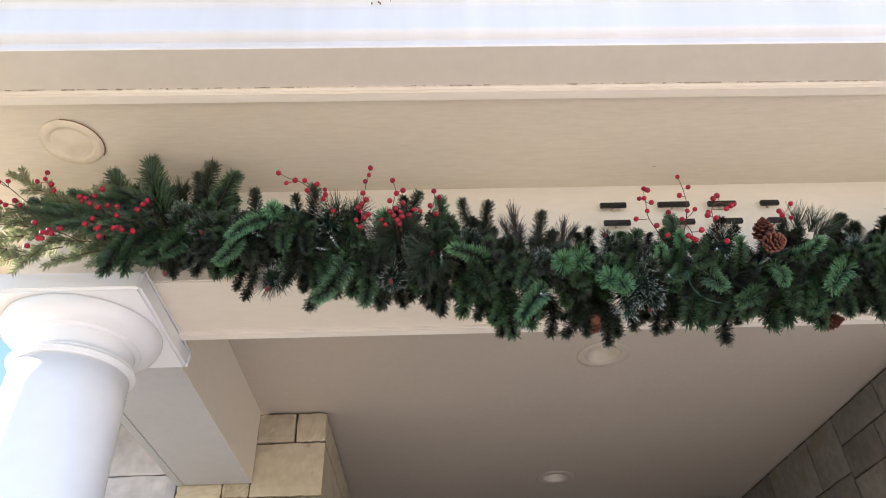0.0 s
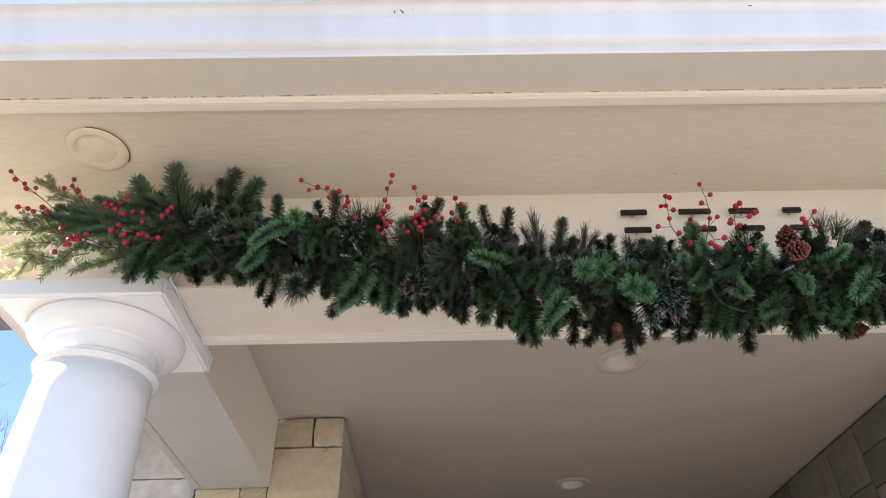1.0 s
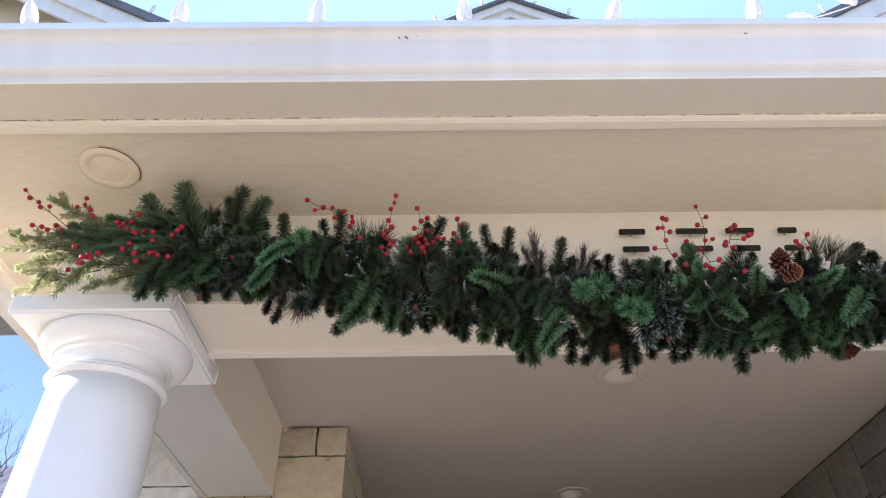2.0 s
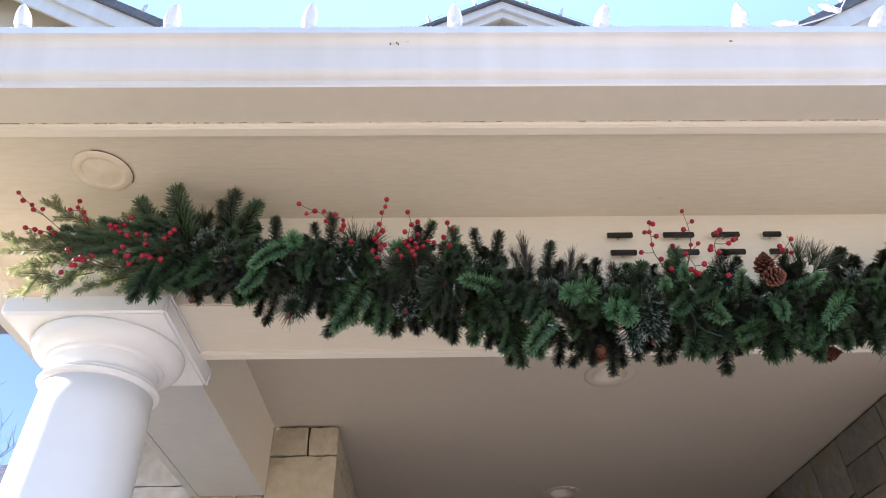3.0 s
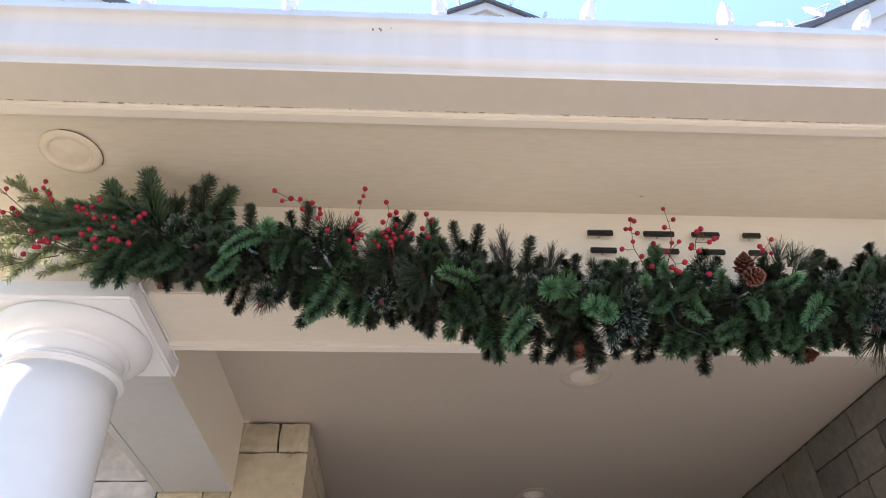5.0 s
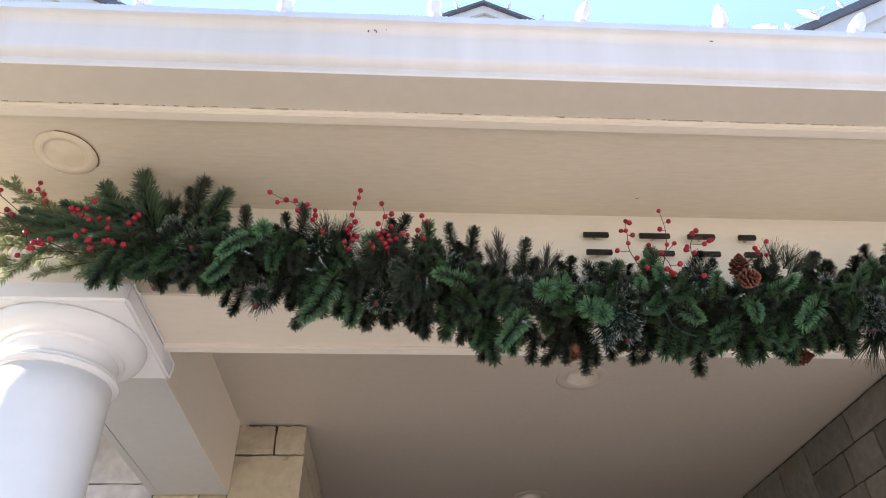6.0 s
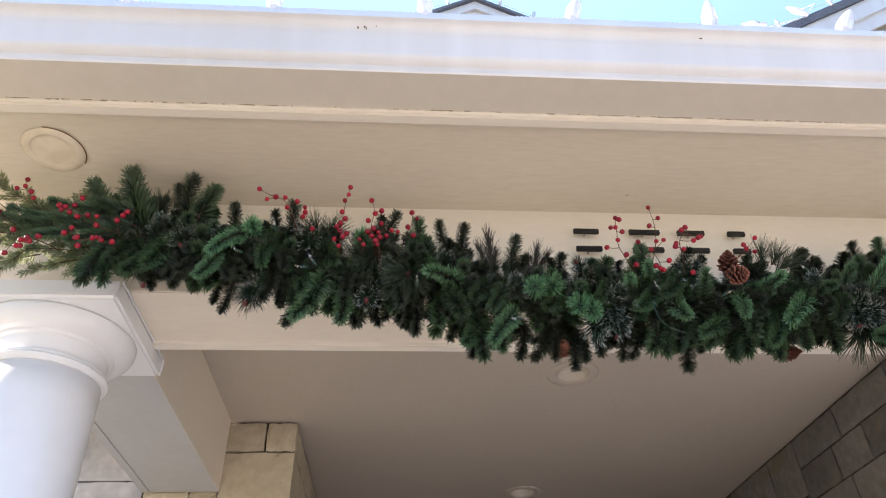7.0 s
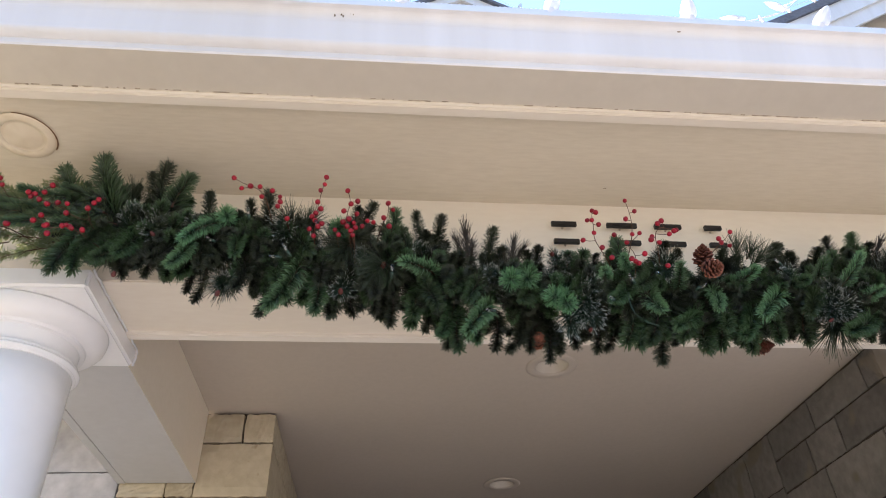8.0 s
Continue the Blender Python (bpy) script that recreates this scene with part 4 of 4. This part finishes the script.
for at, way, size in [((0.731, -0.198, 2.403), (-0.2, -0.75, 0.45), 0.048), ((0.738, -0.213, 2.360), (0.25, -0.85, -0.40), 0.044),
                      ((0.356, -0.108, 2.236), (-0.1, -0.8, -0.3), 0.040), ((0.850, -0.112, 2.226), (0.8, -0.5, -0.1), 0.042)]:
    part("pine_cone", cone_mesh(int(size * 1000), size, size * 0.50), garland, "open brown pine cone", aim(Vector(at) - Vector(way).normalized() * size * 0.5, way))

# ---- berries ----
berry_me = bmesh.new()
bmesh.ops.create_icosphere(berry_me, subdivisions=3, radius=0.0059)
for v in berry_me.verts:
    v.co.z *= 0.95
    if v.co.z > 0.0052:
        v.co.z -= 0.0009
berry_me = bm_mesh("berry", berry_me, BERRY, True)
PICK_BERRIES = [
    ((-0.786, 2.496), [(-0.892, 2.569), (-0.912, 2.567), (-0.924, 2.586), (-0.945, 2.595), (-0.963, 2.619)]),
    ((-0.759, 2.488), [(-0.843, 2.498), (-0.863, 2.517), (-0.876, 2.502), (-0.894, 2.514), (-0.914, 2.516)]),
    ((-0.751, 2.48), [(-0.784, 2.537), (-0.795, 2.556), (-0.812, 2.571), (-0.827, 2.564), (-0.813, 2.59)]),
]
INNER_BERRIES = [
    ((-0.555, 2.453), [(-0.639, 2.491), (-0.659, 2.494), (-0.682, 2.493), (-0.7, 2.503), (-0.72, 2.511), (-0.726, 2.521), (-0.713, 2.518), (-0.697, 2.526), (-0.682, 2.54)]),
    ((-0.536, 2.445), [(-0.635, 2.467), (-0.594, 2.479), (-0.585, 2.493), (-0.578, 2.503)]),
    ((-0.647, 2.431), [(-0.739, 2.432), (-0.745, 2.436), (-0.756, 2.421), (-0.761, 2.428), (-0.765, 2.424), (-0.772, 2.421), (-0.774, 2.412), (-0.781, 2.412), (-0.797, 2.449), (-0.798, 2.393)]),
    ((-0.536, 2.419), [(-0.591, 2.423), (-0.611, 2.423), (-0.618, 2.431), (-0.624, 2.432), (-0.631, 2.429), (-0.655, 2.409), (-0.664, 2.433), (-0.671, 2.435), (-0.697, 2.449), (-0.683, 2.46)]),
]
MID_BERRIES = [
    ((-0.200, 2.470), [(-0.240, 2.520), (-0.221, 2.545), (-0.247, 2.549), (-0.268, 2.551), (-0.287, 2.546), (-0.307, 2.575)]),
    ((-0.160, 2.440), [(-0.181, 2.467), (-0.204, 2.499), (-0.200, 2.512), (-0.202, 2.526)]),
    ((-0.112, 2.382), [(-0.122, 2.422), (-0.132, 2.44), (-0.114, 2.444), (-0.121, 2.459), (-0.107, 2.456), (-0.129, 2.474), (-0.121, 2.481), (-0.112, 2.496), (-0.12, 2.517), (-0.116, 2.551), (-0.108, 2.567), (-0.105, 2.585)]),
    ((-0.034, 2.393), [(-0.044, 2.433), (-0.053, 2.449), (-0.062, 2.463), (-0.05, 2.47), (-0.062, 2.494), (-0.047, 2.51), (-0.033, 2.52), (-0.056, 2.547)]),
    ((-0.03, 2.381), [(-0.04, 2.421), (-0.035, 2.445), (-0.039, 2.46), (-0.033, 2.479), (-0.021, 2.452), (-0.01, 2.464)]),
    ((0.013, 2.421), [(0.003, 2.461), (0.025, 2.475), (0.037, 2.449), (0.045, 2.496), (0.034, 2.518)]),
    ((-0.059, 2.381), [(-0.069, 2.421), (-0.078, 2.439)]),
]
NUMBER_BERRIES = [
    ((0.580, 2.400), [(0.516, 2.381), (0.500, 2.409), (0.461, 2.430), (0.486, 2.445), (0.504, 2.476), (0.488, 2.483), (0.478, 2.484), (0.501, 2.507), (0.495, 2.515)]),
    ((0.590, 2.410), [(0.576, 2.450), (0.591, 2.450), (0.570, 2.495), (0.593, 2.515), (0.577, 2.546)]),
    ((0.610, 2.400), [(0.574, 2.370), (0.569, 2.376), (0.557, 2.376), (0.592, 2.395), (0.555, 2.420), (0.534, 2.447)]),
    ((0.660, 2.420), [(0.634, 2.360), (0.632, 2.427), (0.613, 2.431), (0.619, 2.443), (0.638, 2.478), (0.651, 2.490), (0.659, 2.449), (0.675, 2.463), (0.681, 2.465)]),
    ((0.740, 2.420), [(0.775, 2.430), (0.770, 2.439), (0.795, 2.426), (0.803, 2.460)]),
]
MINI_BULBS = [(-0.263, 2.475), (-0.194, 2.364), (-0.173, 2.381), (0.044, 2.332), (0.498, 2.277), (0.55, 2.327), (0.697, 2.311), (0.892, 2.381), (-0.329, 2.403), (-0.117, 2.449), (0.244, 2.243), (0.61, 2.345)]
LOOSE_WIRE = [(0.543, 2.315), (0.531, 2.273), (0.541, 2.237), (0.570, 2.216), (0.598, 2.213)]



def berry_branch(owner, foot, dots, depth):
    """A thin twig from its foot between its berries, each on a short stalk."""
    spots = [Vector((bx, depth - 0.004 + rng.uniform(-0.005, 0.005), bz)) for bx, bz in dots]
    path = [Vector(((foot[0] + dots[0][0]) / 2, depth + 0.075, (foot[1] + dots[0][1]) / 2))] + spots
    for _ in range(3):                   # the twig runs smoothly through the middle of them
        path = [path[0]] + [path[i] * 0.5 + (path[i - 1] + path[i + 1]) * 0.25 for i in range(1, len(path) - 1)] + [path[-1]]
    fine = [path[0]]
    for a, b, c in zip(path, path[1:], path[2:]):
        fine += bezier((a + b) / 2, b, (b + c) / 2, 4)
    v, f = tube(fine + [path[-1]], 0.0011, 5, 0.6)
    for q in spots[:-1]:
        root = min(fine, key=lambda w: (w - q).length + max(0.0, w.z - q.z) * 2)
        sv, sf = tube([root, (root + q) / 2 + Vector((0, 0, -0.002)), q], 0.0007, 4)
        f += [tuple(i + len(v) for i in face) for face in sf]
        v += sv
    branch = part("berry_twig", mesh_of("berry_twig", v, f, TWIG), owner, "thin brown twig with red berries")
    for q in spots:
        part("berry", berry_me, branch, m=aim(q, (rng.uniform(-1, 1), rng.uniform(-1, 0.3), rng.uniform(-0.6, 1)), 0, rng.uniform(0.86, 1.1)))


for foot, dots in MID_BERRIES + NUMBER_BERRIES:
    berry_branch(garland, foot, dots, -0.210)

# ---- small lights wound into the garland ----
mini = bm_mesh("mini_bulb", lathe([(0.0008, 0.0), (0.0028, 0.001), (0.0028, 0.010), (0.0022, 0.016), (0.0004, 0.019)], 10), MINI_GLASS, True)
socket = bm_mesh("socket", lathe([(0.0012, -0.016), (0.0032, -0.014), (0.0035, 0.0)], 10), CORD, True)
for x, z in MINI_BULBS:
    way = Vector((rng.uniform(-0.8, 0.8), -0.5, rng.uniform(-0.5, 0.5)))
    b = part("mini_bulb", mini, garland, "clear miniature bulb", aim((x, -0.212, z), way, 0, 0.95))
    part("socket", socket, b)
wire = [(x, -0.208 - 0.004 * (i % 2), z) for i, (x, z) in enumerate(LOOSE_WIRE)]
v, f = tube([p for a, b, c in zip(wire, wire[1:], wire[2:]) for p in bezier((Vector(a) + Vector(b)) / 2, b, (Vector(b) + Vector(c)) / 2, 4)], 0.0011, 6)
part("light_cord", mesh_of("light_cord", v, f, CORD), garland, "thin green cord")

# ---- the fir pick tucked in over the column ----
pick = thing("fir_and_berry_pick", "loose fir branches with red berry twigs tucked into the garland end", "greenery")


def fir_branch(seed, foot, end, sag, twigs, dense=1.0):
    g = Needles(seed, True)
    foot, end = Vector(foot), Vector(end)
    mid = (foot + end) / 2 + Vector((0, 0, sag))
    pts = bezier(foot, mid, end, 12)
    long = (end - foot).length
    g.twig(pts, 0.0015)
    g.bristle(pts, int(long * 1500 * dense), 0.021, 0.0022, 60, 46, flat=0.65, bare=0.05, shrink=0.35, loose=7)
    for i in range(twigs):
        u = 0.25 + 0.6 * (i + 0.5) / twigs
        k = int(u * 12)
        d = (pts[k + 1] - pts[k]).normalized()
        side = d.cross(Vector((0, 1, 0.0))).normalized() * (1 if i % 2 else -1)
        e = pts[k] + (d * 0.8 + side * 0.6 + Vector((0, g.r.uniform(-0.3, 0.1), 0))).normalized() * long * (0.31 - 0.18 * u) * g.r.uniform(0.8, 1.2)
        q = bezier(pts[k], (pts[k] + e) / 2 + Vector((0, 0, 0.004)), e, 6)
        g.twig(q, 0.0011)
        g.bristle(q, int((e - pts[k]).length * 1500 * dense), 0.018, 0.0021, 60, 42, flat=0.65, shrink=0.35, loose=7)
    part("fir_branch", g.mesh("fir_branch", FIR, TWIG), pick)


FIR_SPRAYS = [    # foot x, z, end x, z of each branch
    (-0.803, 2.477, -0.981, 2.479),
    (-0.939, 2.491, -0.998, 2.536),
    (-0.767, 2.441, -0.93, 2.372),
    (-0.842, 2.424, -0.941, 2.436),
    (-0.865, 2.418, -0.881, 2.357),
    (-0.845, 2.453, -0.945, 2.434),
    (-0.765, 2.457, -0.833, 2.353),
    (-0.733, 2.476, -0.956, 2.512),
    (-0.77, 2.539, -0.934, 2.636),
    (-0.727, 2.5, -0.89, 2.511),
    (-0.723, 2.533, -0.784, 2.563),
    (-0.624, 2.52, -0.814, 2.533),
    (-0.652, 2.427, -0.769, 2.364),
    (-0.643, 2.439, -0.741, 2.405),
    (-0.589, 2.536, -0.727, 2.583),
    (-0.576, 2.506, -0.7, 2.528),
    (-0.553, 2.486, -0.678, 2.492),
    (-0.721, 2.475, -0.902, 2.458),
    (-0.683, 2.451, -0.783, 2.43),
    (-0.594, 2.442, -0.687, 2.372),
    (-0.626, 2.474, -0.741, 2.456),
    (-0.644, 2.499, -0.838, 2.489)
]
for i, (fx, fz, ex, ez) in enumerate(FIR_SPRAYS):
    fir_branch(100 + i, (fx, -0.150 + rng.uniform(-0.02, 0.02), fz), (ex, -0.165 + rng.uniform(-0.025, 0.025), ez), rng.uniform(0.004, 0.018), 3 if i > 5 else 1)
FULL_SPRAYS = [    # broader tips between them
    (-0.579, 2.506, -0.723, 2.491), (-0.652, 2.545, -0.779, 2.562), (-0.683, 2.512, -0.818, 2.525), (-0.744, 2.503, -0.88, 2.519), (-0.614, 2.49, -0.711, 2.448),
    (-0.587, 2.544, -0.687, 2.567), (-0.783, 2.525, -0.859, 2.542), (-0.694, 2.483, -0.783, 2.46), (-0.614, 2.462, -0.657, 2.349), (-0.593, 2.453, -0.616, 2.354)]
for fx, fz, ex, ez in FULL_SPRAYS:
    set_tip("spruce_tip", (fx, -0.168, fz), (ex, -0.180, ez), rng.uniform(0.9, 1.1), pick)
for foot, dots in PICK_BERRIES + INNER_BERRIES:
    berry_branch(pick, foot, dots, -0.205)

# ================= house number, as plain bars =================


def number_bar(x, width, label):
    """Two plain flat bars on stand-off pins, where a numeral stands."""
    n = thing("number_bar", label, "sign", group="house number bars", m=pose(x, -0.018, 2.640))
    part("bar", bm_mesh("bar", box(0, width, -0.005, 0.005, -0.013, 0.0, 0.001), BLACK), n)
    part("bar", bm_mesh("bar", box(0, width, -0.005, 0.005, -0.070, -0.057, 0.001), BLACK), n)
    for h in (-0.0065, -0.0635):
        pin = lathe([(0.003, 0.0), (0.003, 0.0175)], 10)
        pin.transform(Matrix.Translation((width / 2, 0.0, h)) @ pose(0, 0, 0, -90))
        part("pin", bm_mesh("pin", pin, STEEL), n, "small steel stand-off pin")


for x, w in [(0.457, 0.066), (0.604, 0.080), (0.732, 0.072), (0.868, 0.046)]:
    number_bar(x, w, "flat black metal bar standing off the cream beam")

# ================= string lights on the eave =================
glass_prof = [(0.0105, 0.0), (0.0140, 0.008), (0.0152, 0.018), (0.0146, 0.031), (0.0120, 0.045), (0.0082, 0.058), (0.0038, 0.069), (0.0006, 0.074)]
c9 = bm_mesh("bulb", lathe(glass_prof, 10), BULB_GLASS)
c9_socket = bm_mesh("bulb_socket", lathe([(0.0085, -0.026), (0.0108, -0.024), (0.0115, -0.002), (0.0120, 0.001)], 14), WHITE_PLASTIC, True)
clip_me = bm_mesh("clip", box(-0.013, 0.013, -0.0015, 0.0015, -0.016, 0.003, 0.001), WHITE_PLASTIC)


def light_string(label, spots, cord_at, size=1.2):
    s = thing("string_lights", label, "lights", group="string lights")
    pts = []
    for a, b in zip(cord_at, cord_at[1:]):
        a, b = Vector(a), Vector(b)
        pts += bezier(a, (a + b) / 2 + Vector((0, 0, rng.uniform(-0.03, 0.01))), b, 5)[:-1]
    v, f = tube(pts + [Vector(cord_at[-1])], 0.0022, 6)
    part("cord", mesh_of("cord", v, f, WHITE_PLASTIC), s, "white cord")
    for at, way in spots:
        b = part("bulb", c9, s, "large clear faceted bulb", aim(at, way, rng.uniform(0, 90), size))
        part("socket", c9_socket, b)
    return s


LIP_Y, LIP_Z = -EAVE - 0.155, GUT_Z + 0.135
ups = [(-1.225, -0.32), (-0.911, -0.25), (-0.585, 0.02), (-0.277, 0.06), (0.055, 0.0), (0.384, 0.30), (0.708, 0.10), (1.02, 0.60), (1.34, -0.1)]
string = light_string("clear bulbs on a white cord clipped along the gutter", [((x, LIP_Y, LIP_Z + 0.008), (t, -0.12, 1.0)) for x, t in ups],
                      [(x, LIP_Y + 0.012, LIP_Z + 0.006) for x, t in ups])
for x in (-0.80, -0.37, -0.19, 0.125, 0.46, 0.86, 1.15):
    part("clip", clip_me, string, "white plastic clip", pose(x, LIP_Y - 0.0095, LIP_Z - 0.001, 0, rng.uniform(-4, 4)))

# ================= the house above =================
house = thing("house", "two-storey house front with beige siding and gables above the porch", "house",
              data=bm_mesh("house_wall", box(-1.42, 9.0, BACK_Y + 0.32, 9.0, -0.2, 6.4), STUCCO))
part("roof", bm_mesh("roof", sweep([(2.5, 6.42), (2.5, 6.55), (5.9, 8.8), (9.4, 6.55), (9.4, 6.42)], -1.6, 9.3), SHINGLE), house)
part("wing_wall", bm_mesh("wing_wall", box(-6.7, -1.43, 2.9, 3.4, 4.52, 7.4), STUCCO), house)
part("wing_soffit", bm_mesh("wing_soffit", box(-6.75, -1.43, 2.85, 3.42, 4.44, 4.518), SHINGLE), house)
part("wing_pier", bm_mesh("wing_pier", box(-6.7, -6.3, 2.9, 3.3, -0.2, 4.438), STUCCO), house)
PITCH = 0.62


def gable(x, z, half, edge, board, over=0.9, y=2.5):
    """A gable: beige wall, white rake boards and soffits, dark shingled slopes."""
    drop = half * PITCH
    tri = bmesh.new()
    f = [tri.verts.new(p) for p in ((x - half, y + over, z - drop - edge - 0.115), (x + half, y + over, z - drop - edge - 0.115), (x, y + over, z - edge - 0.115))]
    b = [tri.verts.new((v.co.x, y + 3.4, v.co.z)) for v in f]
    tri.faces.new(f)
    tri.faces.new(b[::-1])
    for i in range(3):
        tri.faces.new((f[i], b[i], b[(i + 1) % 3], f[(i + 1) % 3]))
    g = part("gable_wall", bm_mesh("gable_wall", tri, STUCCO), house, "beige siding gable")
    for s in (-1, 1):
        def slab(top, under, y0, y1, inset=0.0):
            bm = bmesh.new()
            q = []
            for yy in (y0, y1):
                q.append([bm.verts.new(p) for p in ((x, yy, z - top), (x + s * (half - inset), yy, z - top - (half - inset) * PITCH),
                                                   (x + s * (half - inset), yy, z - under - (half - inset) * PITCH), (x, yy, z - under))])
            for i in range(4):
                bm.faces.new((q[0][i], q[0][(i + 1) % 4], q[1][(i + 1) % 4], q[1][i]))
            bm.faces.new(q[0])
            bm.faces.new(q[1])
            return bm
        part("shingles", bm_mesh("shingles", slab(0.0, edge, y - 0.03, y + 3.4), SHINGLE), g, "dark shingled slope")
        part("rake_board", bm_mesh("rake_board", slab(edge + 0.003, edge + board * 0.55, y, y + 0.03, 0.02), GUTTER), g, "white rake board")
        part("rake_board", bm_mesh("rake_board", slab(edge + 0.10, edge + board, y + 0.033, y + 0.06, 0.02), GUTTER), g, "white rake board")
        part("rake_soffit", bm_mesh("rake_soffit", slab(edge + 0.10, edge + 0.125, y + 0.063, y + over + 0.05, 0.03), TRIM), g, "white soffit")


gable(0.735, 7.70, 1.25, 0.045, 0.22, 0.20)
gable(-4.62, 8.62, 2.30, 0.11, 0.42, 0.30)
gable(5.65, 8.55, 2.30, 0.11, 0.42, 0.30)
rakes = [(0.735, 7.70, -1, 0.27), (0.735, 7.70, -1, 0.72), (0.735, 7.70, 1, 0.24), (0.735, 7.70, 1, 0.55), (0.735, 7.70, 1, 0.98), (-4.62, 8.62, 1, 1.55), (-4.62, 8.62, 1, 1.9), (5.65, 8.55, -1, 1.2), (5.65, 8.55, -1, 1.55), (5.65, 8.55, -1, 1.9)]
light_string("clear bulbs on a cord along the gable edges", [((x + s * u, 2.46, z - u * PITCH + 0.02), (s * 0.3, -0.1, 1.0)) for x, z, s, u in rakes],
             [(0.735 - 1.2, 2.455, 7.70 - 1.2 * PITCH + 0.01), (0.735, 2.455, 7.715), (0.735 + 1.2, 2.455, 7.70 - 1.2 * PITCH + 0.01)])
light_string("clear bulbs on a white cord rising from gutter to gable", [((0.890, -0.42, 2.976), (-0.78, 0.20, 0.30)), ((1.020, -0.42, 3.035), (-0.62, 0.10, 0.62))],
             [(0.80, LIP_Y + 0.012, LIP_Z + 0.006), (0.900, -0.418, 2.968), (1.028, -0.418, 3.025), (2.20, 0.60, 4.75), (5.65 - 1.7, 2.455, 8.55 - 1.7 * PITCH + 0.10), (5.65 - 1.2, 2.455, 8.55 - 1.2 * PITCH + 0.03), (5.65, 2.455, 8.58)], 0.6)

# ================= neighbours and tree =================


def neighbour(x0, x1, y0, y1, eave, ridge, over, label):
    n = thing("neighbour_house", label, "house", data=bm_mesh("neighbour_wall", box(x0, x1, y0, y1, -0.2, eave), STUCCO))
    ym = (y0 + y1) / 2
    part("roof", bm_mesh("neighbour_roof", sweep([(y0 - over, eave - 0.15), (y0 - over, eave + 0.12), (ym, ridge), (y1 + over, eave + 0.12), (y1 + over, eave - 0.15)], x0 - over, x1 + over), SHINGLE), n, "dark grey roof")


neighbour(-30, -13.2, 21, 29, 8.0, 11.7, 0.5, "neighbouring house with dark grey roof")


def bare_tree(seed, at, height):
    r = random.Random(seed)
    verts, faces = [], []

    def limb(p, d, long, rad, level):
        pts = [p]
        q = Vector(d)
        for i in range(5):
            q = (q + Vector((r.uniform(-0.22, 0.22), r.uniform(-0.22, 0.22), r.uniform(-0.05, 0.2)))).normalized()
            pts.append(pts[-1] + q * long / 5)
        v, f = tube(pts, rad, 6 if level < 2 else 4, 0.45)
        k = len(verts)
        verts.extend(v)
        faces.extend(tuple(i + k for i in g) for g in f)
        if level < 4:
            for i in range(5 if level else 7):
                k = r.randint(2, 5)
                w = r.uniform(0, 6.28)
                s = Vector((math.cos(w), math.sin(w), r.uniform(0.2, 0.9)))
                limb(pts[k], (q * 0.7 + s * 0.8).normalized(), long * r.uniform(0.45, 0.65), rad * 0.42, level + 1)
    limb(Vector((0, 0, 0)), Vector((0, 0, 1)), height * 0.45, height * 0.012, 0)
    t = thing("bare_tree", "bare grey winter tree beyond the porch", "tree", m=pose(*at))
    part("trunk_and_limbs", mesh_of("bare_tree", verts, faces, BARK), t)


bare_tree(5, (-15.3, 18.0, -0.2), 15.0)

# ================= dirt on the gutter and a nick in the soffit =================
for x, z, w in [(-0.092, 2.812, 0.003), (-0.078, 2.815, 0.0035), (-0.074, 2.811, 0.0025), (-0.058, 2.819, 0.003), (-0.052, 2.817, 0.002), (0.664, 2.820, 0.009), (0.671, 2.8175, 0.008)]:
    part("dirt_speck", bm_mesh("dirt_speck", box(x, x + w, -EAVE - 0.1510, -EAVE - 0.141, z, z + 0.0022, 0.0006), CRACK), gutter)
part("nick", bm_mesh("nick", box(0.594, 0.603, -0.0720, -0.0708, Z_SOFFIT - 0.0006, Z_SOFFIT + 0.002), CRACK), soffit)

# ================= cracks in the caulk, nails and specks =================
smear_v, smear_f = tube([(-1.29 + 0.011 * i, -EAVE - 0.0015 + rng.uniform(-0.0012, 0.001), Z_SOFFIT - 0.0030 + rng.uniform(-0.0008, 0.0008)) for i in range(350)], 0.0052, 7)
caulk = thing("caulk_line", "cracked cream caulk between gutter and fascia", "caulk", kind="structure",
              data=mesh_of("caulk_line", smear_v, smear_f, CREAM, True))
x = -1.2
while x < 1.6:
    x += rng.uniform(0.004, 0.035) if rng.random() < 0.85 else rng.uniform(0.04, 0.13)
    w = rng.choice((0.004, 0.006, 0.010, 0.014, 0.02, 0.03, 0.045)) * rng.uniform(0.6, 1.2) * (1.6 if x > 0.3 else 1.0)
    part("crack", bm_mesh("crack", box(x, x + w, -EAVE - 0.0085, -EAVE - 0.0055, Z_SOFFIT - 0.0020 * rng.uniform(0.3, 1), Z_SOFFIT + 0.0003), CAULK_CRACK), caulk)
    x += w
